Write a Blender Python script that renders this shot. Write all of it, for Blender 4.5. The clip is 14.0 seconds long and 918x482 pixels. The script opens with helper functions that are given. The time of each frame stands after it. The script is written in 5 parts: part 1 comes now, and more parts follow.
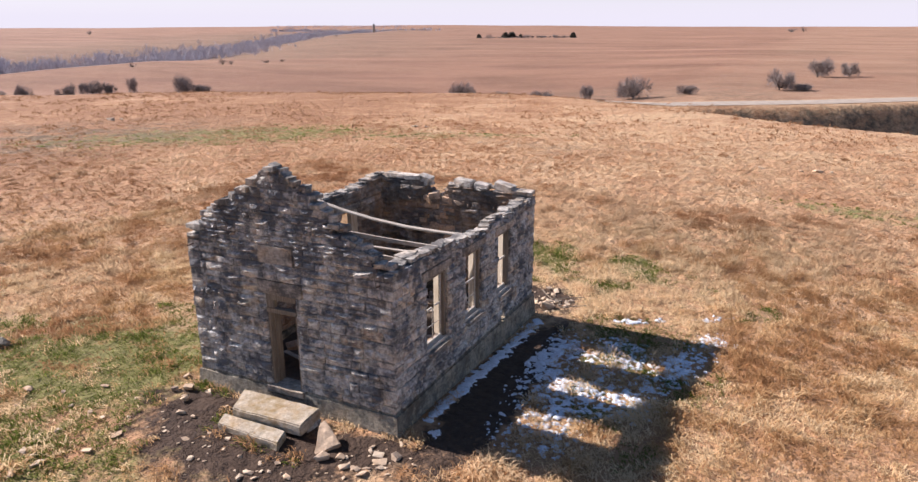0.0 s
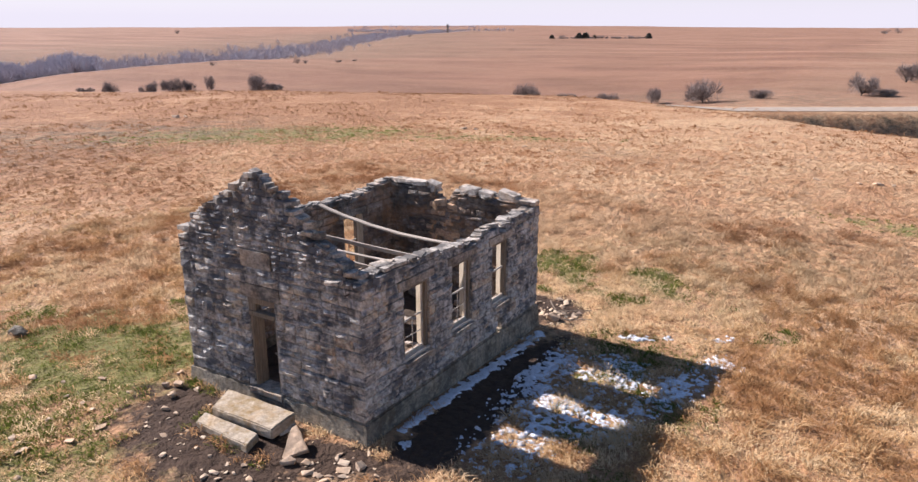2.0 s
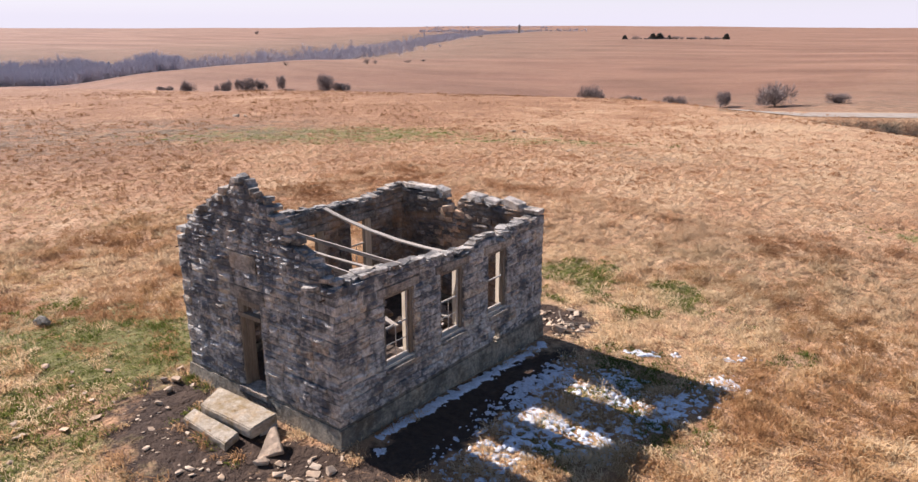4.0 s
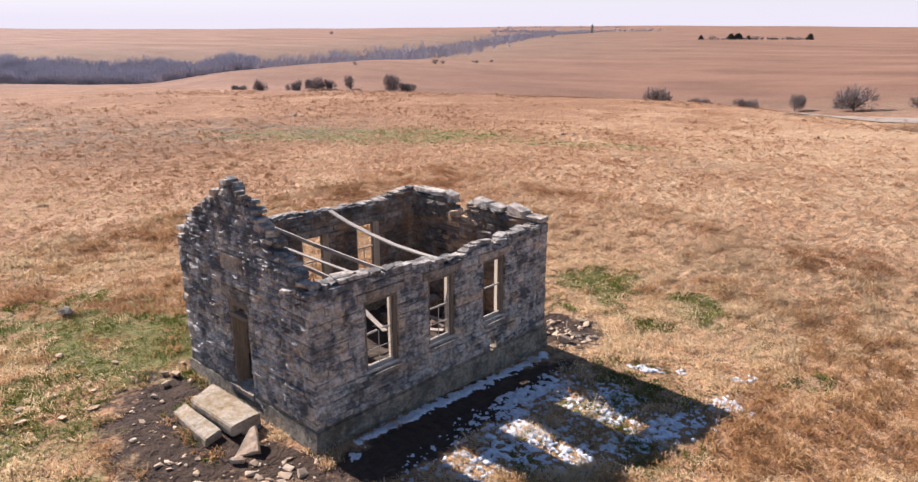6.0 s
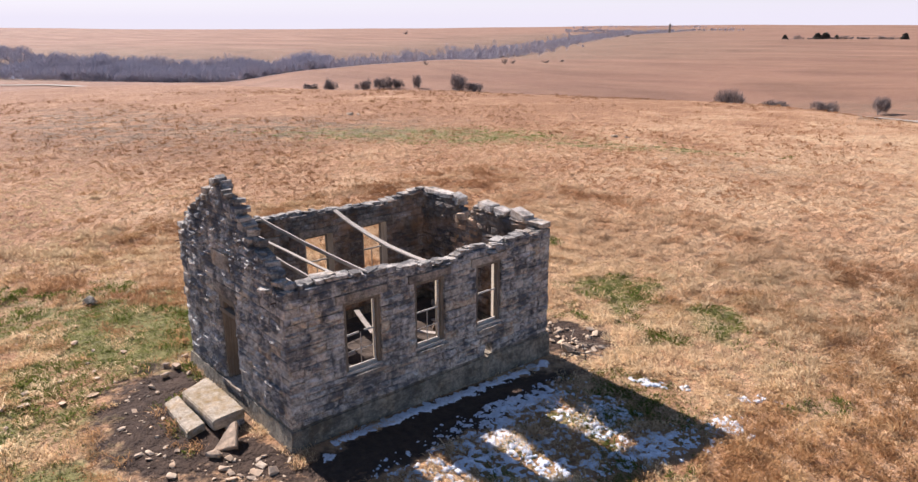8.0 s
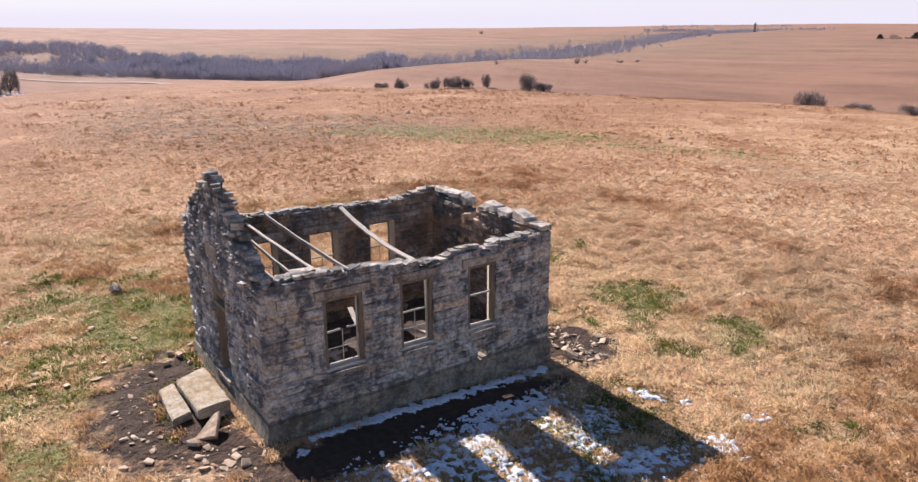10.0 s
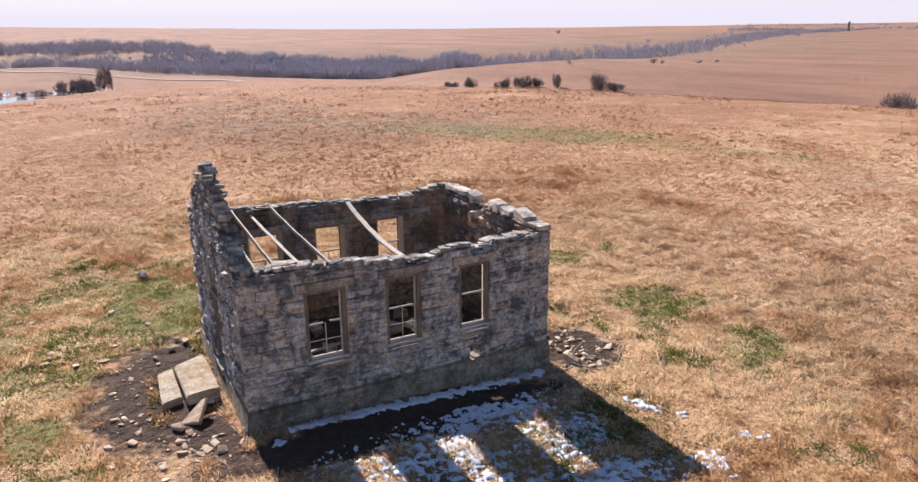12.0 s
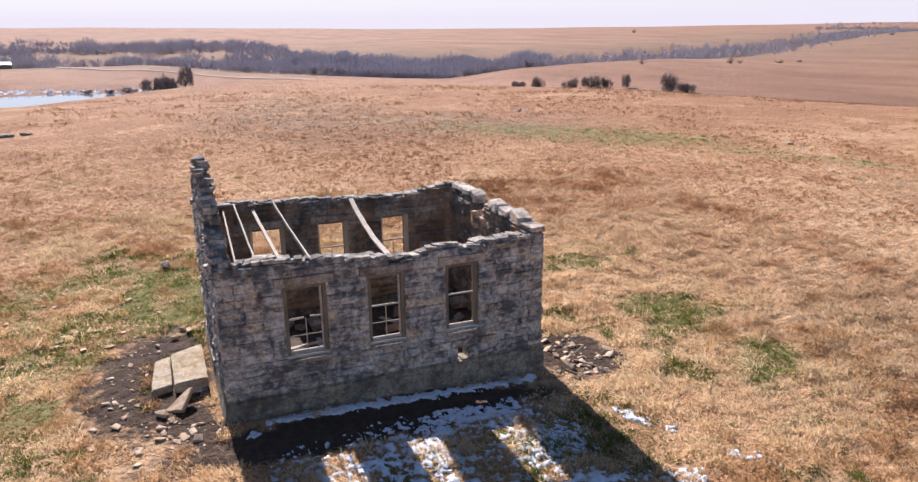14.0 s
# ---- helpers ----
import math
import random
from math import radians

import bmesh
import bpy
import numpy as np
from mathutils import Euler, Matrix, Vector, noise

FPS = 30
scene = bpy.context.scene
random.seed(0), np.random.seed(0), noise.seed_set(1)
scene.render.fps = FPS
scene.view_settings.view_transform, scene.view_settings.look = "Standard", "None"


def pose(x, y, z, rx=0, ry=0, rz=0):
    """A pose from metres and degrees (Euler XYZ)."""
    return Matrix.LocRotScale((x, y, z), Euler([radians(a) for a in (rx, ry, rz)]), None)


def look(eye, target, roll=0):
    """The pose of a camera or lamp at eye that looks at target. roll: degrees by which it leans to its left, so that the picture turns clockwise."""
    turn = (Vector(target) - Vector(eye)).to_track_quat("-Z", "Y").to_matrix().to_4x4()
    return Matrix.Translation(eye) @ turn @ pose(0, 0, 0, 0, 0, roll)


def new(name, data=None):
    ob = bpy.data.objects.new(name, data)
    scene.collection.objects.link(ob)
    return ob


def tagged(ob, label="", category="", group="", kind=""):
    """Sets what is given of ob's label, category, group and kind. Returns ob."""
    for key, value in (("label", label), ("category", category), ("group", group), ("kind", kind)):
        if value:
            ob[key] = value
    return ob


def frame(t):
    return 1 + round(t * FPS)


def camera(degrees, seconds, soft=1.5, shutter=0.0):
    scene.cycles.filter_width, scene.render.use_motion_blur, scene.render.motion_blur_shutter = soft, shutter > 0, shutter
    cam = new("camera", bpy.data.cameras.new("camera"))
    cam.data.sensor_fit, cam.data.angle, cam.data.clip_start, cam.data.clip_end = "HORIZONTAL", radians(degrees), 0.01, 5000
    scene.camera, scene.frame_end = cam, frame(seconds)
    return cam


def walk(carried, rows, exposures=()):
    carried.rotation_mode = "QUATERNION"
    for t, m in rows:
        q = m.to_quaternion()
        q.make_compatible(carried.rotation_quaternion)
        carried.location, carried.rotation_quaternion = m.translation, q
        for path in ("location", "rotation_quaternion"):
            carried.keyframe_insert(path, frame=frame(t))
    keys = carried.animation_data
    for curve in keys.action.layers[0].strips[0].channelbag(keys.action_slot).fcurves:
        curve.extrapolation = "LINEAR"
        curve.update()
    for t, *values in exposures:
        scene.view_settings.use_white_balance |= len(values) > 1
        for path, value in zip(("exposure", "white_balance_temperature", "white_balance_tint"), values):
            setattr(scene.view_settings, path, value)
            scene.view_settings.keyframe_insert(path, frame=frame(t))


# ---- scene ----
cam = camera(67.1, 14.0, soft=1.4)
METRES, EYE, TILT, LEAN, TURN = 16.49, 10.179, -2.25, 0.5, 26.9
ROWS = [
    (0.0, -0.0003, -0.0018, -0.0001, -0.03, -14.87, -0.37),
    (0.5, 0.0365, 0.0052, 0.0033, 1.46, -14.88, -0.49),
    (1.0, 0.0724, 0.0114, 0.0068, 2.93, -14.89, -0.59),
    (1.5, 0.1074, 0.0172, 0.0105, 4.39, -14.90, -0.67),
    (2.0, 0.1417, 0.0231, 0.0142, 5.83, -14.91, -0.75),
    (2.5, 0.1754, 0.0295, 0.0179, 7.26, -14.92, -0.81),
    (3.0, 0.2086, 0.0366, 0.0216, 8.69, -14.93, -0.86),
    (5.5, 0.3702, 0.0880, 0.0370, 15.81, -15.03, -1.03),
    (6.0, 0.4019, 0.1019, 0.0393, 17.25, -15.05, -1.06),
    (6.5, 0.4334, 0.1170, 0.0411, 18.70, -15.08, -1.08),
    (7.0, 0.4648, 0.1331, 0.0426, 20.16, -15.11, -1.10),
    (7.5, 0.4961, 0.1503, 0.0436, 21.64, -15.15, -1.13),
    (8.0, 0.5271, 0.1684, 0.0443, 23.12, -15.18, -1.15),
    (10.5, 0.6778, 0.2697, 0.0425, 30.70, -15.37, -1.27),
    (11.0, 0.7068, 0.2918, 0.0414, 32.23, -15.41, -1.29),
    (11.5, 0.7351, 0.3145, 0.0402, 33.76, -15.45, -1.31),
    (12.0, 0.7629, 0.3379, 0.0391, 35.28, -15.50, -1.32),
    (12.5, 0.7900, 0.3622, 0.0381, 36.78, -15.54, -1.34),
    (13.0, 0.8164, 0.3875, 0.0374, 38.27, -15.58, -1.35),
    (13.5, 0.8419, 0.4141, 0.0371, 39.73, -15.63, -1.35),
    (14.0, 0.8666, 0.4423, 0.0375, 41.15, -15.67, -1.35),
]
walk(cam, [(t, pose(8.593, -13.312, EYE, TILT, LEAN, TURN) @ pose(METRES * x, METRES * y, METRES * z, 90 + pitch, roll, yaw)) for t, x, y, z, yaw, pitch, roll in ROWS],
     exposures=[(0.0, 0.97, 6400, 18), (14.0, 0.97, 6400, 18)])

# ---- world, sun, exposure ----
world = bpy.data.worlds.new("sky")
scene.world = world
world.use_nodes = True
wn, wl = world.node_tree.nodes, world.node_tree.links
sky = wn.new("ShaderNodeTexSky")
sky.sky_type, sky.sun_disc = "NISHITA", False
SUN_TO = Vector((-6.83, -0.31, 4.71)).normalized()
sky.sun_elevation = math.asin(SUN_TO.z)
sky.sun_rotation = math.atan2(SUN_TO.x, SUN_TO.y)
sky.altitude, sky.air_density, sky.dust_density, sky.ozone_density = 400, 1.0, 0.2, 2.5
# pale haze all round the horizon
place, split, veil, both = wn.new("ShaderNodeTexCoord"), wn.new("ShaderNodeSeparateXYZ"), wn.new("ShaderNodeValToRGB"), wn.new("ShaderNodeMix")
both.data_type = "RGBA"
wl.new(place.outputs["Generated"], split.inputs[0])
wl.new(split.outputs["Z"], veil.inputs[0])
veil.color_ramp.elements[0].color, veil.color_ramp.elements[1].color = (1, 1, 1, 1), (0, 0, 0, 1)
veil.color_ramp.elements[0].position, veil.color_ramp.elements[1].position = 0.015, 0.16
wl.new(veil.outputs[0], both.inputs[0])
wl.new(sky.outputs[0], both.inputs[6])
both.inputs[7].default_value = (6.75, 6.65, 7.35, 1)
wl.new(both.outputs[2], wn["Background"].inputs[0])
wn["Background"].inputs[1].default_value = 0.064
sun = new("sun", bpy.data.lights.new("sun", "SUN"))
sun.data.energy, sun.data.angle, sun.data.color = 4.8, radians(0.53), (1.0, 0.95, 0.90)
sun.matrix_world = look(SUN_TO * 60, (0, 0, 0))

# ---- materials ----


class Nodes:
    """A node material and short ways to add nodes to it."""

    def __init__(self, name, rough=0.9):
        self.mat = bpy.data.materials.new(name)
        self.mat.use_nodes = True
        self.n, self.l = self.mat.node_tree.nodes, self.mat.node_tree.links
        self.bsdf = self.n["Principled BSDF"]
        self.bsdf.inputs["Roughness"].default_value = rough
        self.bsdf.inputs["Specular IOR Level"].default_value = 0.25
        self.geo = self.n.new("ShaderNodeNewGeometry")
        self.pos = self.geo.outputs["Position"]

    def put(self, socket, value):
        if isinstance(value, bpy.types.NodeSocket):
            self.l.new(value, socket)
        elif isinstance(value, tuple) and len(value) == 3 and socket.type == "RGBA":
            socket.default_value = (*value, 1)
        else:
            socket.default_value = value

    def stretch(self, sx, sy, sz, rz=0.0):
        m = self.n.new("ShaderNodeMapping")
        m.inputs["Scale"].default_value = (sx, sy, sz)
        m.inputs["Rotation"].default_value = (0, 0, rz)
        self.l.new(self.pos, m.inputs["Vector"])
        return m.outputs[0]

    def noise(self, scale, detail=4.0, rough=0.6, vec=None, distort=0.0):
        t = self.n.new("ShaderNodeTexNoise")
        self.l.new(vec or self.pos, t.inputs["Vector"])
        t.inputs["Scale"].default_value, t.inputs["Detail"].default_value = scale, detail
        t.inputs["Roughness"].default_value, t.inputs["Distortion"].default_value = rough, distort
        return t.outputs["Fac"]

    def ramp(self, fac, stops):
        r = self.n.new("ShaderNodeValToRGB")
        self.l.new(fac, r.inputs[0])
        e = r.color_ramp.elements
        while len(e) < len(stops):
            e.new(0.5)
        for k, (p, c) in zip(e, stops):
            k.position = p
            k.color = (*c, 1) if isinstance(c, tuple) else (c, c, c, 1)
        return r.outputs[0]

    def mix(self, fac, a, b, kind="MIX"):
        m = self.n.new("ShaderNodeMix")
        m.data_type, m.blend_type = "RGBA", kind
        self.put(m.inputs[0], fac)
        self.put(m.inputs[6], a)
        self.put(m.inputs[7], b)
        return m.outputs[2]

    def math(self, op, a, b=0.0, clamp=False):
        m = self.n.new("ShaderNodeMath")
        m.operation, m.use_clamp = op, clamp
        self.put(m.inputs[0], a)
        self.put(m.inputs[1], b)
        return m.outputs[0]

    def attr(self, name):
        a = self.n.new("ShaderNodeAttribute")
        a.attribute_name = name
        return a

    def piece_random(self):
        o = self.n.new("ShaderNodeObjectInfo")
        s = self.math("ADD", o.outputs["Random"], self.geo.outputs["Random Per Island"])
        return self.math("FRACT", s)

    def bump(self, height, strength, dist, under=None):
        b = self.n.new("ShaderNodeBump")
        b.inputs["Strength"].default_value, b.inputs["Distance"].default_value = strength, dist
        self.l.new(height, b.inputs["Height"])
        if under:
            self.l.new(under, b.inputs["Normal"])
        return b.outputs[0]

    def done(self, color, normal=None):
        self.put(self.bsdf.inputs["Base Color"], color)
        if normal:
            self.l.new(normal, self.bsdf.inputs["Normal"])
        return self.mat


def stone_material(name, tones, dark, stain=0.5, grain=1.0, stain_and_shade=False):
    """Limestone: a tone for each stone, bedding lines, dark weather stains in patches and runs, lichen; within the
    walls old plaster and brown patches that put the interior shade into the colour.
    """
    m = Nodes(name, 0.92)
    rand = m.piece_random()
    base = m.ramp(rand, tones)
    bed = m.noise(1.0, 6, 0.65, m.stretch(4.5, 4.5, 15), 0.7)
    base = m.mix(0.30, base, m.ramp(bed, [(0.28, 0.22), (0.72, 0.82)]), "OVERLAY")
    base = m.mix(0.62 * min(1.0, grain), base, m.ramp(m.noise(8, 8, 0.78), [(0.36, 0.10), (0.50, 0.52), (0.64, 0.90)]), "OVERLAY")
    patch = m.noise(1.3, 8, 0.64, distort=0.6)
    runs = m.noise(1.0, 6, 0.62, m.stretch(2.6, 2.6, 1.2), 0.3)
    small = m.noise(6.0, 8, 0.74, m.stretch(0.8, 0.8, 1.5))
    mask = m.math("ADD", m.math("MULTIPLY", patch, 0.42), m.math("ADD", m.math("MULTIPLY", runs, 0.24), m.math("MULTIPLY", small, 0.34)))
    mask = m.math("ADD", mask, m.math("MULTIPLY", m.math("SUBTRACT", m.math("FRACT", m.math("MULTIPLY", rand, 7.3)), 0.5), 0.05))
    high = m.n.new("ShaderNodeSeparateXYZ")
    m.l.new(m.pos, high.inputs[0])
    weathered = m.ramp(m.math("MULTIPLY", high.outputs["Z"], 0.2), [(0.76, 0.0), (0.87, 1.0)])
    if stain_and_shade:
        mask = m.math("ADD", mask, m.math("MULTIPLY", weathered, 0.035))
    mask = m.ramp(mask, [(0.545 - 0.16 * stain, 0.0), (0.635 - 0.14 * stain, 1.0)])
    col = m.mix(m.math("MULTIPLY", mask, 0.88), base, dark)
    tan = m.ramp(m.noise(1.6, 6, 0.65, distort=0.4), [(0.50, 0.0), (0.64, 0.5)])
    col = m.mix(tan, col, m.mix(1.0, col, (1.0, 0.82, 0.62), "MULTIPLY"))
    lich = m.ramp(m.noise(11, 5, 0.6), [(0.63, 0.0), (0.71, 1.0)])
    col = m.mix(m.math("MULTIPLY", lich, 0.30), col, (0.46, 0.43, 0.39))
    if stain_and_shade:
        # inner faces painted darker brown: the shade inside the ruin put into colour
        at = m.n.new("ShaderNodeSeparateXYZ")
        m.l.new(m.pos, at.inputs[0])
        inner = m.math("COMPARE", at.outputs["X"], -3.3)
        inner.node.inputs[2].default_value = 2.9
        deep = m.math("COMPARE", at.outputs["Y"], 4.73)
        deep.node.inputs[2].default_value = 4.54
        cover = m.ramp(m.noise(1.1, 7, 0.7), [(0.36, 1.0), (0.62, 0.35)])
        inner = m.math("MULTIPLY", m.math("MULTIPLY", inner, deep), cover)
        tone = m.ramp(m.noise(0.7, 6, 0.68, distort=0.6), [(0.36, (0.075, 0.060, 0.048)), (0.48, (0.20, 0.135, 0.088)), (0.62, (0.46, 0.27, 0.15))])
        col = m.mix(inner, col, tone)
    n1 = m.bump(m.noise(24, 6, 0.72), 0.8 * grain, 0.025)
    n2 = m.bump(m.noise(6, 6, 0.70, m.stretch(1, 1, 1.8)), 0.9 * grain, 0.08, n1)
    return m.done(col, n2)


TONES = [(0.0, (0.47, 0.435, 0.395)), (0.2, (0.59, 0.545, 0.485)), (0.4, (0.51, 0.48, 0.44)), (0.6, (0.64, 0.59, 0.53)),
         (0.75, (0.58, 0.47, 0.355)), (0.88, (0.67, 0.62, 0.56)), (1.0, (0.50, 0.47, 0.43))]
STONE = stone_material("weathered_limestone", TONES, (0.080, 0.086, 0.102), 0.56, stain_and_shade=True)
CAPS = stone_material("lichened_top_stone", [(0.0, (0.38, 0.345, 0.30)), (0.5, (0.53, 0.475, 0.41)), (1.0, (0.45, 0.395, 0.34))], (0.075, 0.072, 0.070), 0.62, 0.6)
MORTAR = stone_material("old_lime_mortar", [(0.0, (0.46, 0.42, 0.37)), (1.0, (0.54, 0.49, 0.43))], (0.070, 0.074, 0.084), 0.56, stain_and_shade=True)
PALE = stone_material("pale_top_block", [(0.0, (0.50, 0.435, 0.37)), (0.5, (0.60, 0.53, 0.455)), (1.0, (0.54, 0.46, 0.385))], (0.11, 0.10, 0.09), 0.38, 0.6)
CORE = stone_material("broken_wall_core", [(0.0, (0.46, 0.29, 0.18)), (0.5, (0.62, 0.43, 0.29)), (1.0, (0.52, 0.34, 0.22))], (0.14, 0.10, 0.07), 0.2, 0.5)
DRESSED = stone_material("dressed_limestone", [(0.0, (0.33, 0.28, 0.23)), (1.0, (0.42, 0.365, 0.305))], (0.085, 0.08, 0.078), 0.5, 0.8)
FOOTING = stone_material("mossy_foundation_stone", [(0.0, (0.27, 0.235, 0.18)), (1.0, (0.34, 0.295, 0.23))], (0.10, 0.09, 0.075), 0.5, 0.9)
SLAB = stone_material("lichened_step_stone", [(0.0, (0.40, 0.335, 0.255)), (1.0, (0.46, 0.385, 0.295))], (0.27, 0.19, 0.09), 0.36, 0.6)
ROCK = stone_material("broken_limestone", [(0.0, (0.42, 0.30, 0.205)), (0.5, (0.60, 0.465, 0.335)), (1.0, (0.50, 0.365, 0.25))], (0.18, 0.13, 0.10), 0.08, 0.3)


def wood_material(name, light, dark, along):
    m = Nodes(name, 0.8)
    sc = {"x": (1.5, 28, 28), "y": (28, 1.5, 28), "z": (28, 28, 1.5)}[along]
    g = m.noise(1.0, 6, 0.65, m.stretch(*sc), 0.6)
    col = m.ramp(g, [(0.3, dark), (0.62, light)])
    col = m.mix(m.ramp(m.noise(2.2, 5), [(0.4, 0.0), (0.7, 0.55)]), col, dark)
    return m.done(col, m.bump(g, 0.5, 0.01))


OLD_WOOD = wood_material("silvered_timber", (0.52, 0.455, 0.385), (0.24, 0.195, 0.155), "x")
FRAME_WOOD = wood_material("brown_frame_timber", (0.27, 0.215, 0.16), (0.12, 0.095, 0.07), "z")
REVEAL_WOOD = wood_material("cream_reveal_boards", (0.66, 0.58, 0.46), (0.42, 0.33, 0.23), "z")
SASH_WOOD = wood_material("flaking_painted_sash", (0.62, 0.57, 0.50), (0.32, 0.27, 0.21), "y")

m = Nodes("iron", 0.7)
m.bsdf.inputs["Metallic"].default_value = 0.6
RUST = m.done(m.ramp(m.noise(30), [(0.3, (0.05, 0.035, 0.03)), (0.7, (0.16, 0.08, 0.05))]))

# dry prairie: rust, tan and straw grass with green flushes and bare soil
m = Nodes("prairie_ground", 0.97)
patch = m.noise(0.055, 6, 0.62, distort=0.5)
mid = m.noise(0.45, 6, 0.7)
tiny = m.noise(5.0, 5, 0.7)
streak = m.noise(1.0, 5, 0.62, m.stretch(0.0045, 0.020, 0.02, 0.55))
tone = m.math("ADD", m.math("MULTIPLY", patch, 0.38), m.math("ADD", m.math("MULTIPLY", m.noise(0.17, 5, 0.6, distort=0.6), 0.44), m.math("MULTIPLY", mid, 0.18)))
clump = m.noise(1.1, 5, 0.68, distort=0.5)
tone = m.math("ADD", m.math("MULTIPLY", tone, 0.74), m.math("MULTIPLY", clump, 0.26))
# darker towards the west: the grass's shaded sides put into its colour
where = m.n.new("ShaderNodeSeparateXYZ")
m.l.new(m.pos, where.inputs[0])
slope = m.ramp(m.math("MULTIPLY_ADD", where.outputs["X"], 0.01), [(0.10, 0.0), (0.50, 1.0)])
slope.node.inputs[0].links[0].from_node.inputs[2].default_value = 0.6
tone = m.math("ADD", tone, m.math("MULTIPLY", m.math("SUBTRACT", slope, 0.5), 0.12))
grass = m.ramp(tone, [(0.42, (0.32, 0.162, 0.082)), (0.48, (0.395, 0.212, 0.110)), (0.53, (0.46, 0.265, 0.143)), (0.60, (0.54, 0.350, 0.200))])
grass = m.mix(0.5, grass, m.ramp(tiny, [(0.3, 0.28), (0.7, 0.74)]), "OVERLAY")
# far grass turned pinker with distance, haze put into its colour
far_grass = m.ramp(streak, [(0.36, (0.185, 0.095, 0.066)), (0.5, (0.24, 0.13, 0.088)), (0.62, (0.285, 0.165, 0.112))])
far_grass = m.mix(0.75, far_grass, m.ramp(m.noise(0.011, 6, 0.65, distort=0.8), [(0.34, 0.32), (0.5, 0.5), (0.66, 0.62)]), "OVERLAY")
grass = m.mix(m.attr("distant").outputs["Fac"], grass, m.mix(0.25, far_grass, grass))
green = m.ramp(m.math("ADD", m.attr("green").outputs["Fac"], m.math("MULTIPLY", m.math("SUBTRACT", m.math("ADD", m.math("MULTIPLY", mid, 0.5), m.math("MULTIPLY", clump, 0.5)), 0.5), 3.4)), [(0.40, 0.0), (0.85, 0.85)])
grass = m.mix(green, grass, m.ramp(tiny, [(0.3, (0.095, 0.110, 0.028)), (0.7, (0.235, 0.235, 0.072))]))
weed = m.math("MULTIPLY", m.attr("weed").outputs["Fac"], m.ramp(m.noise(0.30, 8, 0.78, m.stretch(1.1, 1.1, 1.6)), [(0.42, 0.0), (0.58, 1.0)]))
grass = m.mix(weed, grass, m.ramp(m.noise(1.1, 6, 0.75), [(0.35, (0.075, 0.060, 0.043)), (0.52, (0.165, 0.122, 0.078)), (0.66, (0.30, 0.225, 0.14))]))
soil = m.ramp(m.math("ADD", m.attr("soil").outputs["Fac"], m.math("MULTIPLY", m.math("SUBTRACT", m.noise(1.6, 6, 0.7), 0.5), 1.7)), [(0.34, 0.0), (0.66, 1.0)])
grass = m.mix(soil, grass, m.ramp(m.noise(4, 6, 0.7), [(0.3, (0.050, 0.031, 0.022)), (0.62, (0.088, 0.056, 0.038)), (0.82, (0.155, 0.10, 0.068))]))
b1 = m.bump(tiny, 0.7, 0.10)
b2 = m.bump(m.noise(1.8, 6, 0.7), 0.9, 0.30, b1)
GROUND = m.done(grass, m.bump(mid, 0.5, 0.4, b2))
m = Nodes("pale_gravel", 0.95)
GRAVEL = m.done(m.ramp(m.noise(0.6, 6, 0.7), [(0.3, (0.30, 0.24, 0.19)), (0.7, (0.42, 0.35, 0.28))]))
m = Nodes("wet_soil", 0.95)
SOIL = m.done(m.ramp(m.noise(3, 6, 0.7), [(0.3, (0.05, 0.036, 0.028)), (0.7, (0.13, 0.095, 0.07))]), m.bump(m.noise(9, 6), 0.8, 0.05))
m = Nodes("old_snow", 0.75)
m.bsdf.inputs["Subsurface Weight"].default_value = 0.0
cover = m.ramp(m.noise(6, 7, 0.75), [(0.24, (0.30, 0.25, 0.20)), (0.36, (0.56, 0.57, 0.60)), (0.54, (0.80, 0.83, 0.90))])
SNOW = m.done(cover, m.bump(m.noise(16, 6, 0.75), 0.9, 0.07))
m = Nodes("pond_water", 0.06)
m.bsdf.inputs["Specular IOR Level"].default_value = 0.5
WATER = m.done((0.13, 0.15, 0.19), m.bump(m.noise(0.6, 3), 0.05, 0.05))


def grass_material():
    m = Nodes("dry_grass_blades", 0.9)
    m.n.remove(m.bsdf)
    col = m.attr("tint").outputs["Color"]
    d, up = m.n.new("ShaderNodeBsdfDiffuse"), m.n.new("ShaderNodeVectorMath")
    up.operation = "MULTIPLY_ADD"
    m.l.new(m.geo.outputs["Normal"], up.inputs[0])
    up.inputs[1].default_value, up.inputs[2].default_value = (0.42, 0.42, 0.42), (0, 0, 0.8)
    m.l.new(up.outputs[0], d.inputs["Normal"])
    m.l.new(col, d.inputs[0])
    t, x = m.n.new("ShaderNodeBsdfTranslucent"), m.n.new("ShaderNodeMixShader")
    m.l.new(col, t.inputs[0])
    x.inputs[0].default_value = 0.48
    m.l.new(d.outputs[0], x.inputs[1])
    m.l.new(t.outputs[0], x.inputs[2])
    m.l.new(x.outputs[0], m.n["Material Output"].inputs[0])
    return m.mat


BLADES = grass_material()


def twig_material(name, a, b):
    m = Nodes(name, 0.95)
    return m.done(m.ramp(m.noise(0.7, 4), [(0.3, a), (0.7, b)]))


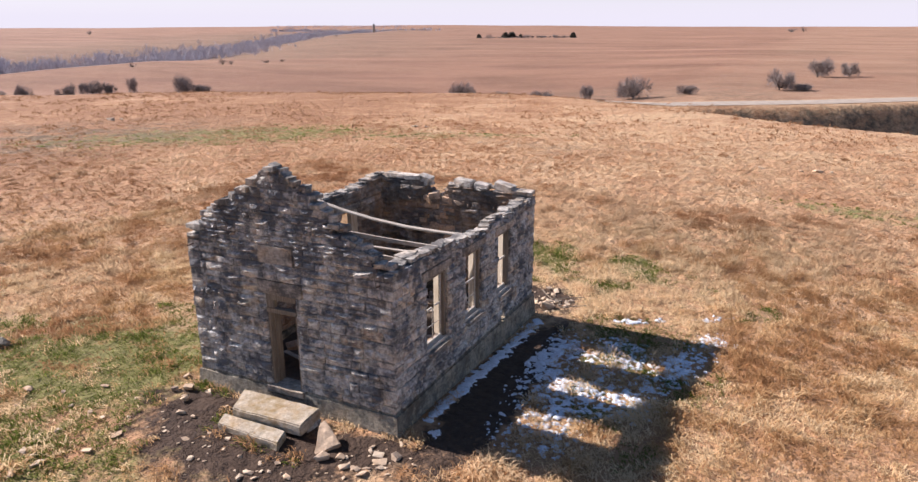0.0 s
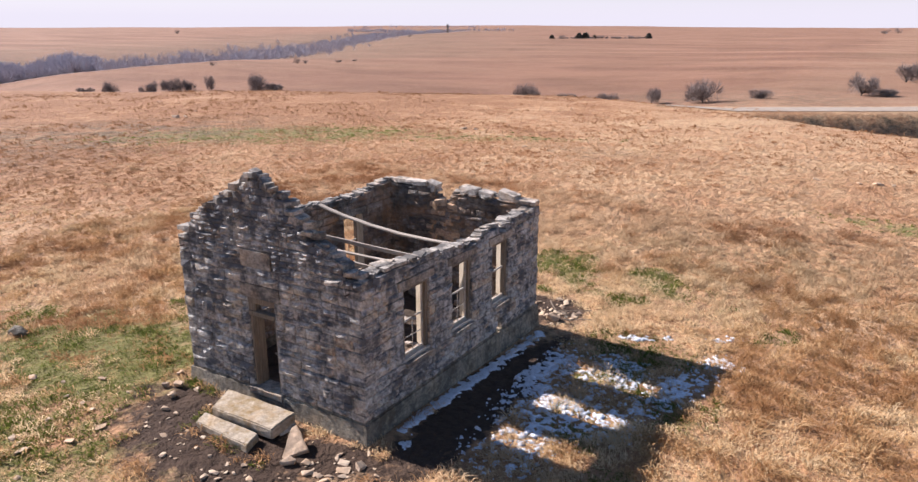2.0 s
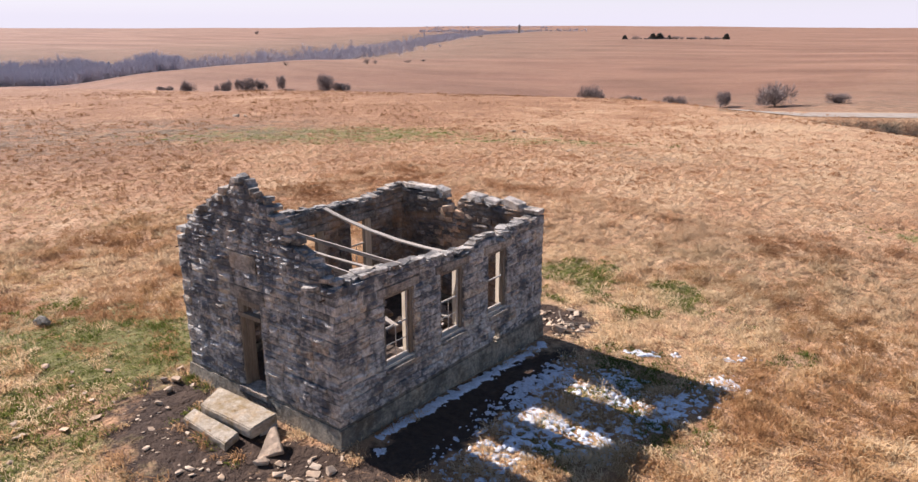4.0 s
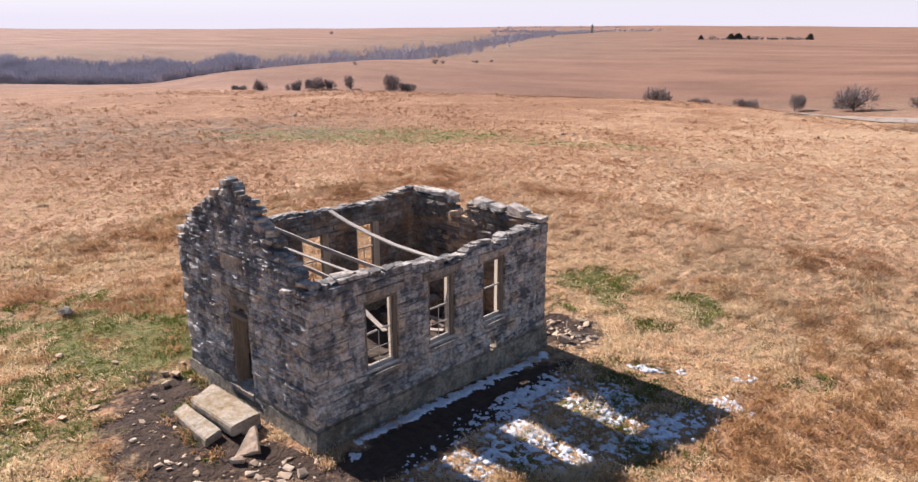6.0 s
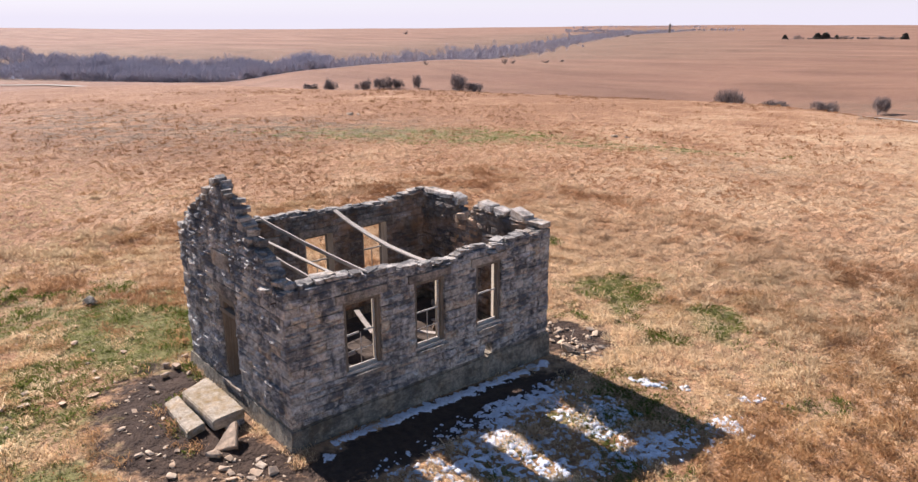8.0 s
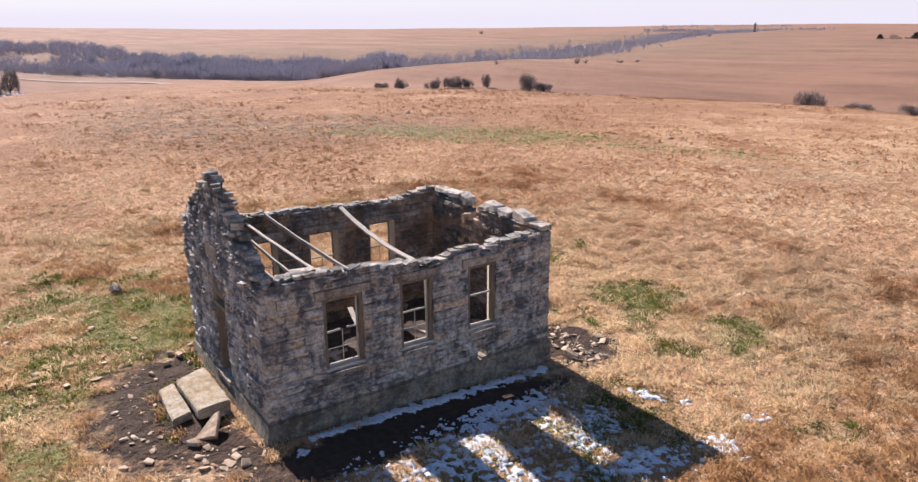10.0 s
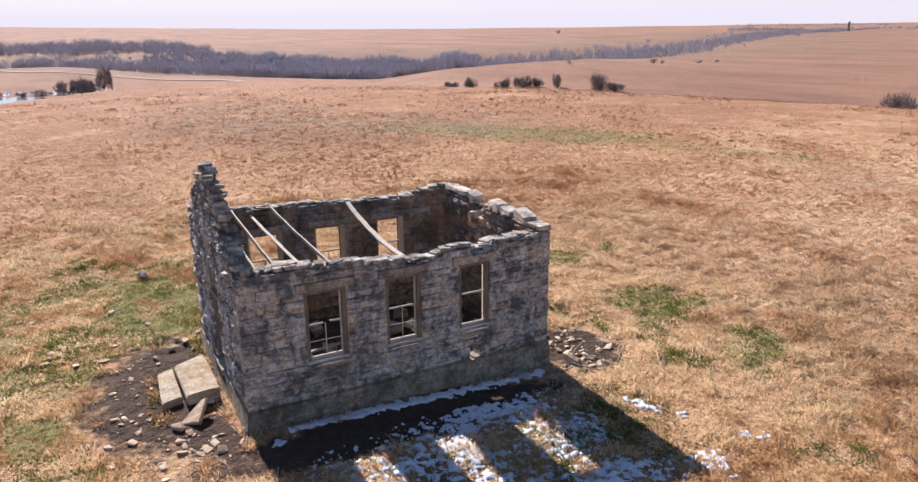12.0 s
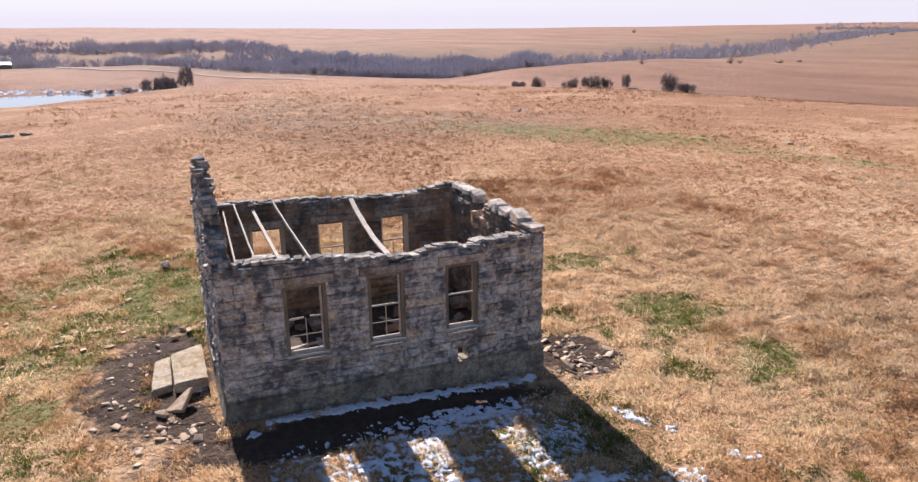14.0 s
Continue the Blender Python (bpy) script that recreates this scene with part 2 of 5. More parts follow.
TWIGS = twig_material("bare_grey_twigs", (0.20, 0.165, 0.15), (0.32, 0.265, 0.24))
# far timber lightened towards violet: distance haze put into its base colour
HAZED_TWIGS = twig_material("hazed_creek_timber", (0.36, 0.335, 0.375), (0.52, 0.485, 0.52))
BARK = twig_material("grey_bark", (0.07, 0.055, 0.045), (0.14, 0.115, 0.10))
CEDAR = twig_material("dark_cedar_green", (0.06, 0.06, 0.05), (0.11, 0.105, 0.085))
m = Nodes("pale_metal_sheet", 0.5)
SHEET = m.done(m.ramp(m.noise(1.5), [(0.3, (0.55, 0.55, 0.57)), (0.7, (0.72, 0.72, 0.74))]))

# ---- helpers of this scene ----
SKEW = 0.04          # the gable walls stand 2.3 degrees off square
WIDE, LONG, THICK = 6.6, 9.72, 0.48
rng = random.Random(11)
nr = np.random.default_rng(7)


def sk(x, y, z):
    return Vector((x, y + SKEW * x, z))


def link_mesh(name, mesh, parent=None, label=""):
    ob = new(name, mesh)
    if parent:
        ob.parent = parent
    if label:
        ob["label"] = label
    return ob


def part(name, bm, material, parent, label=""):
    """Links a bmesh as one mesh object under a thing or a part."""
    mesh = bpy.data.meshes.new(name)
    bm.to_mesh(mesh)
    bm.free()
    mesh.materials.append(material)
    return link_mesh(name, mesh, parent, label)


class Geo:
    """Gathers vertices and faces for one mesh."""

    def __init__(self):
        self.v, self.f = [], []

    def hexa(self, c):
        k = len(self.v)
        self.v += [tuple(p) for p in c]
        self.f += [(k, k + 3, k + 2, k + 1), (k + 4, k + 5, k + 6, k + 7), (k, k + 1, k + 5, k + 4), (k + 1, k + 2, k + 6, k + 5),
                   (k + 2, k + 3, k + 7, k + 6), (k + 3, k, k + 4, k + 7)]

    def box(self, x0, x1, y0, y1, z0, z1, f=lambda x, y, z: (x, y, z)):
        self.hexa([f(x0, y0, z0), f(x1, y0, z0), f(x1, y1, z0), f(x0, y1, z0), f(x0, y0, z1), f(x1, y0, z1), f(x1, y1, z1), f(x0, y1, z1)])

    def add(self, verts, faces):
        k = len(self.v)
        self.v += [tuple(p) for p in verts]
        self.f += [tuple(i + k for i in q) for q in faces]

    def mesh(self, name, material):
        me = bpy.data.meshes.new(name)
        me.from_pydata(self.v, [], self.f)
        me.materials.append(material)
        me.update()
        return me


def bar(a, b, w, h, bevel=0.008, sag=0.0, steps=1, taper=1.0, wob=0.0):
    """A squared timber from a to b, w wide and h deep, with worn edges; sag bends its middle down."""
    a, b = Vector(a), Vector(b)
    way = (b - a).normalized()
    side = way.cross(Vector((0, 0, 1)))
    side = side.normalized() if side.length > 1e-3 else Vector((1, 0, 0))
    up = side.cross(way).normalized()
    bm = bmesh.new()
    rings = []
    for i in range(steps + 1):
        k = i / steps
        c = a.lerp(b, k) - Vector((0, 0, sag * 4 * k * (1 - k)))
        if wob:
            c += side * rng.uniform(-wob, wob) + up * rng.uniform(-wob, wob)
        s = 1 + (taper - 1) * k
        rings.append([bm.verts.new(c + side * (w / 2 * i1 * s) + up * (h / 2 * i2 * s)) for i1, i2 in ((-1, -1), (1, -1), (1, 1), (-1, 1))])
    for r, q in zip(rings, rings[1:]):
        for i in range(4):
            bm.faces.new((r[i], r[(i + 1) % 4], q[(i + 1) % 4], q[i]))
    bm.faces.new(rings[0][::-1])
    bm.faces.new(rings[-1])
    bmesh.ops.recalc_face_normals(bm, faces=bm.faces)
    if bevel:
        bmesh.ops.bevel(bm, geom=[e for e in bm.edges if e.calc_face_angle(0) > 0.9], offset=bevel, segments=1, affect="EDGES")
    return bm


def slab_bm(corners, z0, z1, bevel=0.04, rough=0.02, cuts=7):
    """A rough-hewn slab over four plan corners."""
    bm = bmesh.new()
    lo = [bm.verts.new((x, y, z0)) for x, y in corners]
    hi = [bm.verts.new((x, y, z)) for (x, y), z in zip(corners, z1)]
    bm.faces.new(lo[::-1])
    bm.faces.new(hi)
    for i in range(4):
        bm.faces.new((lo[i], lo[(i + 1) % 4], hi[(i + 1) % 4], hi[i]))
    bmesh.ops.subdivide_edges(bm, edges=bm.edges[:], cuts=cuts, use_grid_fill=True)
    bmesh.ops.bevel(bm, geom=[e for e in bm.edges if e.calc_face_angle(0) > 0.9], offset=bevel, segments=2, affect="EDGES")
    for v in bm.verts:
        v.co += noise.noise_vector(v.co * 3.1) * rough + noise.noise_vector(v.co * 9) * rough * 0.5
    return bm


def rock_mesh(name, sx, sy, sz, seed, material, n=15):
    r = random.Random(seed)
    bm = bmesh.new()
    for _ in range(n):
        p = Vector((r.uniform(-1, 1), r.uniform(-1, 1), r.uniform(-1, 1)))
        p = p / max(abs(p.x), abs(p.y), abs(p.z)) * r.uniform(0.8, 1.0)
        bm.verts.new((p.x * sx / 2, p.y * sy / 2, p.z * sz / 2))
    bmesh.ops.convex_hull(bm, input=bm.verts)
    bmesh.ops.delete(bm, geom=[v for v in bm.verts if not v.link_faces], context="VERTS")
    me = bpy.data.meshes.new(name)
    bm.to_mesh(me)
    bm.free()
    me.materials.append(material)
    return me


def chunk_mesh(name, sx, sy, sz, seed, material):
    """A squared block with broken corners."""
    r = random.Random(seed)
    bm = bmesh.new()
    for dx in (-1, 1):
        for dy in (-1, 1):
            for dz in (-1, 1):
                for _ in range(2):
                    k = [r.uniform(0.68, 1.0) for _ in range(3)]
                    k[r.randrange(3)] = 1.0
                    bm.verts.new((dx * k[0] * sx / 2, dy * k[1] * sy / 2, dz * k[2] * sz / 2))
    bmesh.ops.convex_hull(bm, input=bm.verts)
    bmesh.ops.delete(bm, geom=[v for v in bm.verts if not v.link_faces], context="VERTS")
    me = bpy.data.meshes.new(name)
    bm.to_mesh(me)
    bm.free()
    me.materials.append(material)
    return me


# ---- the lie of the land ----
def curve(az, table):
    a, b = zip(*table)
    return np.interp(az, a, b)


def to_line(x, y, pts):
    """Distance to a polyline in plan."""
    best = np.full(np.shape(x), 1e9)
    for (x0, y0), (x1, y1) in zip(pts, pts[1:]):
        dx, dy = x1 - x0, y1 - y0
        k = np.clip(((x - x0) * dx + (y - y0) * dy) / (dx * dx + dy * dy), 0, 1)
        best = np.minimum(best, np.hypot(x - x0 - k * dx, y - y0 - k * dy))
    return best


def polar(az, d):
    a = radians(az)
    return (-d * math.sin(a), d * math.cos(a))


def smooth(k):
    k = np.clip(k, 0, 1)
    return k * k * (3 - 2 * k)


CREEK = [polar(a, d) for a, d in ((150, 900), (120, 740), (100, 690), (90, 700), (80, 670), (72, 600), (60, 540), (52, 640), (45, 830), (41.5, 1300), (38, 2000), (33, 2900))]
ROAD = [(-42, 100), (-23, 97.5), (-8, 106.5), (9, 117.7), (23.6, 130), (60, 158), (160, 230)]
LANE = [(-430, 98), (-478, 77), (-498, 41), (-492, 1), (-500, -34), (-550, -68), (-720, -124), (-900, -190)]
CREST = [(-180, 90), (-60, 80), (-20, 74), (-6, 77), (8, 87), (18, 93), (26, 100), (45, 108), (60, 121), (70, 138), (79, 152), (86, 140), (94, 121), (101, 106), (115, 95), (180, 90)]
FALL = [(-180, -8), (-20, -5.5), (5, -6.5), (18, -10), (30, -12.5), (60, -14), (100, -15.5), (180, -12)]


def land(x, y):
    """Height of the ground."""
    x, y = np.asarray(x, float), np.asarray(y, float)
    d = np.hypot(x, y)
    az = np.degrees(np.arctan2(-x, y))
    rc = curve(az, CREST)
    low = curve(az, FALL)
    z = -0.22 * np.tanh(x / 10) - 0.7 * np.clip(d / rc, 0, 1.3) ** 2
    z = z + 0.05 * np.sin(x * 0.45 + 1) * np.sin(y * 0.38) * smooth((d - 9) / 10)
    z = z + 0.25 * np.sin(x * 0.07) * np.sin(y * 0.09 + 2) * smooth((d - 25) / 30)
    z = z - 0.24 * smooth((y - 0.5) / 9) * smooth((x + 9) / 7) * (1 - smooth((d - 16) / 22))
    steep = curve(az, [(9, 22), (20, 105)])
    z = z + (low + 0.7) * smooth((d - rc) / steep)
    rise = np.clip((d - 230) / 4400, 0, 1.2)
    z = z + (10.3 - low) * rise ** 0.92
    hill = 16 * np.exp(-((az - 30) / 16) ** 2) * smooth((d - 2200) / 2300) + 26 * smooth((az - 66) / 34) * smooth((d - 1300) / 3200)
    roll = 2.2 * np.sin(x * 0.006 + 1.3) * np.sin(y * 0.0052 + 0.4) * smooth((d - 300) / 500)
    z = z + hill + roll
    z = z + 4.3 * np.exp(-((az - 53) / 8) ** 2) * np.exp(-((d - 470) / 130) ** 2)
    z = z - 7.5 * smooth((az - 61) / 9) * smooth((93 - az) / 9) * smooth((d - 190) / 130) * smooth((760 - d) / 220)
    c = to_line(x, y, CREEK)
    z = z - 9 * np.exp(-(c / 75) ** 2)
    r = to_line(x, y, ROAD)
    bed = smooth(1 - (r - 4.5) / 5) * smooth((d - rc - 6) / 10) * smooth((23 - az) / 9)
    z = z * (1 - bed) + np.maximum(z, -1.8) * bed
    px, py = polar(101.5, 312)
    pond = smooth(1.5 - np.hypot((x - px) / 40, (y - py) / 62))
    return z - 2.5 * pond * (d > 150)


def ell(x, y, cx, cy, rx, ry, rot=0.0):
    c, s = math.cos(radians(rot)), math.sin(radians(rot))
    u, v = (x - cx) * c + (y - cy) * s, -(x - cx) * s + (y - cy) * c
    return np.clip(1.5 - np.hypot(u / rx, v / ry), 0, 1)


def soil_at(x, y):
    s = ell(x, y, -3.6, -2.0, 3.6, 1.9, -8)
    s = np.maximum(s, ell(x, y, -0.6, -1.1, 1.7, 0.8, 20))
    s = np.maximum(s, ell(x, y, 1.25, 4.0, 1.0, 6.0, 2))
    s = np.maximum(s, 1.0 * ell(x, y, -0.5, 11.2, 1.7, 1.5, 25))
    return np.maximum(s, 1.0 * ((x > -6.6) & (x < 0.1) & (y > SKEW * x) & (y < 9.7 + SKEW * x)))


def green_at(x, y):
    g = ell(x, y, -10.9, -1.2, 5.6, 3.6, 32)
    g = np.maximum(g, 0.66 * ell(x, y, -8, -6, 9, 4.5, 0))
    g = np.maximum(g, 0.8 * ell(x, y, -2.4, -5.2, 2.0, 1.2, 20))
    g = np.maximum(g, 0.34 * ell(x, y, 2, 14, 6, 4, 0))
    g = np.maximum(g, ell(x, y, -2.1, 16.6, 2.4, 1.5, 40))
    g = np.maximum(g, 0.9 * ell(x, y, 2.4, 16.7, 1.3, 2.0, 30))
    g = np.maximum(g, 0.6 * ell(x, y, -9, 16.5, 2.5, 2.5, 0))
    # darker green over the east wall's shadow, its shade deepened by grass colour
    g = np.maximum(g, 0.48 * ell(x, y, 4.2, 6.2, 2.6, 4.6, 0))
    g = np.maximum(g, 0.72 * ell(x, y, -44, 37, 20, 7, 38))
    g = np.maximum(g, 0.6 * ell(x, y, -24, 47, 11, 3, 30))
    return np.maximum(g, 0.6 * ell(x, y, 12, 33, 5, 2.2, 0))


def weed_at(x, y):
    d, az = np.hypot(x, y), np.degrees(np.arctan2(-x, y))
    rc = curve(az, CREST)
    r = to_line(x, y, ROAD)
    band = 0.62 * np.exp(-((d - 185) / 36) ** 2) * smooth((az + 5) / 8) * smooth((52 - az) / 14)
    w = smooth((d - rc) / 4) * smooth((r - 4) / 2) * smooth((132 - d) / 5) * (az < 13) * (az > -60)
    left = 0.8 * ell(x, y, -72, 14, 24, 11, 0)
    left = np.maximum(left, 0.8 * ell(x, y, -60, 25, 12, 20, -30))
    left = np.maximum(left, 0.5 * ell(x, y, -11, 44.6, 5, 3, 0))
    band = np.maximum(band, left)
    return np.maximum(np.maximum(w, band), np.where(d > 520, 0.95, 0.5) * np.exp(-((to_line(x, y, CREEK)) / np.where(d > 520, 230, 110)) ** 2))


def tussock(x, y):
    """Soft hummocks of old grass."""
    out = np.empty(len(x))
    for i, (p, q) in enumerate(zip(x.tolist(), y.tolist())):
        n1 = noise.noise((p * 1.15, q * 1.15, 3.0))
        n2 = noise.noise((p * 2.5, q * 2.5, 5.0))
        n3 = noise.noise((p * 0.28, q * 0.28, 1.0))
        out[i] = 0.07 * n1 + 0.10 * n2 + 0.03 * n3
    d = np.hypot(x, y)
    return out * smooth((d - 11) / 9) * (1 - smooth((d - 80) / 30))


def build_ground():
    rad = list(np.arange(0, 30, 0.3)) + list(np.arange(30, 70, 0.4)) + list(np.arange(70, 145, 1.3))
    while rad[-1] < 4700:
        rad.append(rad[-1] * 1.045)
    rad = np.array(rad[1:])
    a = np.radians(np.concatenate([np.linspace(-125, 60, 1000, endpoint=False), np.linspace(60, 235, 180, endpoint=False)]))
    na = len(a)
    x = np.concatenate([[0.0], (rad[:, None] * np.sin(a)).ravel()])
    y = np.concatenate([[0.0], (rad[:, None] * np.cos(a)).ravel()])
    z = land(x, y)
    # tussocks
    d = np.hypot(x, y)
    near = np.nonzero((d > 11) & (d < 110) & (x < 45) & (y > -45))[0]
    z[near] += tussock(x[near], y[near])
    idx = 1 + np.arange(len(rad) * na).reshape(len(rad), na)
    nx = np.roll(idx, -1, 1)
    quads = np.stack([idx[:-1], idx[1:], nx[1:], nx[:-1]], -1).reshape(-1, 4)
    tris = np.stack([np.zeros(na, int), idx[0], nx[0]], -1)
    me = bpy.data.meshes.new("ground")
    me.from_pydata(np.stack([x, y, z], -1).tolist(), [], [tuple(t[::-1]) for t in tris.tolist()] + [tuple(q[::-1]) for q in quads.tolist()])
    d = np.hypot(x, y)
    for name, val in (("soil", soil_at(x, y)), ("green", green_at(x, y)), ("weed", weed_at(x, y)), ("distant", smooth((d - 90) / 120))):
        at = me.attributes.new(name, "FLOAT", "POINT")
        at.data.foreach_set("value", np.asarray(val, np.float32))
    me.materials.append(GROUND)
    me.polygons.foreach_set("use_smooth", [True] * len(me.polygons))
    tagged(new("ground", me), "dry tan prairie ground with green flushes and bare dark soil", "ground", kind="structure")


build_ground()


def ribbon(name, pts, w, lift, material, label, step=6):
    """A road laid on the land along a polyline."""
    g, row = Geo(), []
    for (x0, y0), (x1, y1) in zip(pts, pts[1:]):
        n = max(1, int(math.hypot(x1 - x0, y1 - y0) / step))
        row += [(x0 + (x1 - x0) * i / n, y0 + (y1 - y0) * i / n) for i in range(n)]
    row.append(pts[-1])
    v = []
    for i, (x, y) in enumerate(row):
        a, b = row[max(0, i - 2)], row[min(len(row) - 1, i + 2)]
        t = Vector((b[0] - a[0], b[1] - a[1])).normalized()
        for s in (-1, -0.5, 0, 0.5, 1):
            qx, qy = x - t.y * w / 2 * s, y + t.x * w / 2 * s
            v.append((qx, qy, float(land(qx, qy)) + lift * (1 - 0.4 * abs(s))))
    f = [(5 * i + j, 5 * i + j + 1, 5 * i + j + 6, 5 * i + j + 5) for i in range(len(row) - 1) for j in range(4)]
    g.add(v, f)
    tagged(new(name, g.mesh(name, material)), label, "road", kind="structure")


ribbon("road", [(-27, 107.5), (-12, 104)] + [p for p in ROAD if p[0] > -10], 6.0, 0.14, GRAVEL, "pale gravel road beyond the field")
ribbon("lane", LANE, 6.0, 0.8, GRAVEL, "pale gravel lane in the creek valley", 15)

px, py = polar(101.5, 312)
bm = bmesh.new()
pz = float(land(px, py)) + 1.3
ring = [bm.verts.new((px + (43 + 5 * noise.noise((i * 0.5, 0, 3))) * math.cos(i / 40 * math.tau), py + (66 + 9 * noise.noise((i * 0.4, 5, 3))) * math.sin(i / 40 * math.tau), pz)) for i in range(40)]
bm.faces.new(ring)
tagged(part("pond", bm, WATER, None), "pale still pond with icy water", "pond", kind="structure")

# ---- the ruined schoolhouse ----
BANDS = [(0.60, 1.00, 2), (1.00, 1.62, 3), (1.62, 3.34, 8), (3.34, 3.74, 2), (3.74, 4.00, 1), (4.00, 4.22, 1), (4.22, 4.73, 3), (4.73, 7.20, 15)]
COURSES = []
for z0, z1, n in BANDS:
    hs = [rng.uniform(0.55, 1.5) for _ in range(n)]
    z = z0
    for q in hs:
        COURSES.append((z, z + q * (z1 - z0) / sum(hs)))
        z = COURSES[-1][1]

WINDOWS = [(1.72, 2.92), (4.08, 5.20), (6.45, 7.52)]
HEAD, SILL = 3.74, 1.62
EAST_TOP = [(0, 4.36), (0.4, 4.42), (1.0, 4.47), (1.7, 4.46), (2.4, 4.40), (3.0, 4.36), (3.6, 4.28), (4.5, 4.20), (4.9, 4.10), (5.3, 4.07), (5.7, 4.12), (6.0, 4.26), (6.7, 4.27), (7.0, 4.14), (7.25, 4.14),
            (7.5, 4.24), (8.4, 4.28), (9.3, 4.30), (9.72, 4.46)]
WEST_TOP = [(0, 4.85), (0.6, 4.72), (2.1, 4.66), (3.1, 4.60), (4.4, 4.58), (5.2, 4.5), (6.3, 4.48), (7.5, 4.45), (8.5, 4.55), (9.0, 4.7), (9.72, 4.7)]
SOUTH_TOP = [(-6.6, 4.85), (-6.1, 4.9), (-6.05, 5.2), (-5.5, 5.55), (-5.06, 5.75), (-4.5, 6.05), (-4.14, 6.36), (-3.85, 6.50), (-3.62, 6.68), (-3.5, 6.72), (-3.35, 6.64), (-3.1, 6.50), (-2.8, 6.40), (-2.45, 6.14), (-2.0, 5.76), (-1.6, 5.36),
             (-1.2, 5.06), (-0.6, 4.70), (-0.2, 4.46), (0, 4.36)]
NORTH_TOP = [(-6.6, 4.52), (-6.2, 4.56), (-5.9, 4.64), (-4.5, 4.62), (-4.2, 4.42), (-4.0, 4.16), (-3.75, 3.98), (-3.45, 4.12), (-3.25, 4.46), (-2.5, 4.58), (-1.9, 4.50), (-1.4, 4.58), (-1.15, 4.48), (-0.6, 4.50), (-0.4, 4.40), (0, 4.42)]


def cells(lo, hi, top, holes, seed, corner_lo=True, corner_hi=True, flip=0):
    """Stones of one wall: (u0, u1, z0, z1). Every other course gives way at the corners, so that the walls bond."""
    r = random.Random(seed)
    us, zs = zip(*top)
    out = []
    for ci, (z0, z1) in enumerate(COURSES):
        odd = (ci + flip) % 2
        a = lo + (THICK if corner_lo and odd else 0)
        b = hi - (THICK if corner_hi and odd else 0)
        cuts = sorted((h[0], h[1]) for h in holes if min(z1, h[3]) - max(z0, h[2]) > 0.3 * (z1 - z0))
        spans, u = [], a
        for h0, h1 in cuts:
            if h0 > u:
                spans.append((u, h0))
            u = max(u, h1)
        if b > u:
            spans.append((u, b))
        for s0, s1 in spans:
            u = s0
            while u < s1 - 1e-4:
                w = r.choice((0.22, 0.3, 0.36, 0.42, 0.5, 0.62, 0.8) if z0 < 4.7 else (0.2, 0.26, 0.32, 0.4) if z0 < 6.1 else (0.15, 0.19, 0.24)) * r.uniform(0.85, 1.15)
                if s1 - u - w < 0.22:
                    w = s1 - u
                    if w > 1.0:
                        w *= r.uniform(0.42, 0.58)
                mid = float(np.interp(u + w / 2, us, zs))
                cut = min(z1, mid + r.uniform(-0.06, 0.05))
                if cut > z0 + 0.07:
                    out.append((u, u + w, z0, cut))
                u += w
    return out


SIZES = [(l, h) for l in (0.2, 0.26, 0.36, 0.46, 0.58, 0.74, 0.95) for h in (0.12, 0.16, 0.20, 0.26)]
VARIANTS = {}


def block_data(l, h, seed):
    """Corners and faces of one rock-faced block that runs through the wall: u across, v through, w up."""
    r = random.Random(seed)
    t = THICK / 2
    j = lambda a: r.uniform(-a, a)
    v, f = [], []
    for side in (-1, 1):
        for s, (du, dw) in enumerate(((-1, -1), (1, -1), (1, 1), (-1, 1))):
            v.append((du * l / 2 + j(0.008), side * (t - 0.024 + j(0.012)), dw * h / 2 + j(0.008)))
        for s, (du, dw) in enumerate(((-1, -1), (1, -1), (1, 1), (-1, 1))):
            v.append((du * (l / 2 - 0.02 - abs(j(0.05))), side * (t + 0.004 + j(0.020)), dw * (h / 2 - 0.018 - abs(j(0.035)))))
        v.append((j(l * 0.2), side * (t + 0.016 + r.uniform(0, 0.055)), j(h * 0.22)))
    for k, turn in ((0, 1), (9, -1)):
        for i in range(4):
            a, b = i, (i + 1) % 4
            for q in ((k + a, k + b, k + 4 + b, k + 4 + a), (k + 4 + a, k + 4 + b, k + 8)):
                f.append(q[::turn])
    for i in range(4):
        a, b = i, (i + 1) % 4
        f.append((a, 9 + a, 9 + b, b))
    return v, f


def block_mesh(l, h, k):
    key = (l, h, k)
    if key not in VARIANTS:
        g = Geo()
        g.add(*block_data(l, h, hash_of(key)))
        VARIANTS[key] = g.mesh("stone", STONE)
    return VARIANTS[key]


def hash_of(key):
    return int(key[0] * 1000) * 31 + int(key[1] * 1000) * 7 + key[2]


def slim(z):
    """The gable thins towards its peak."""
    return 1 - 0.23 * max(0.0, z - 4.7)


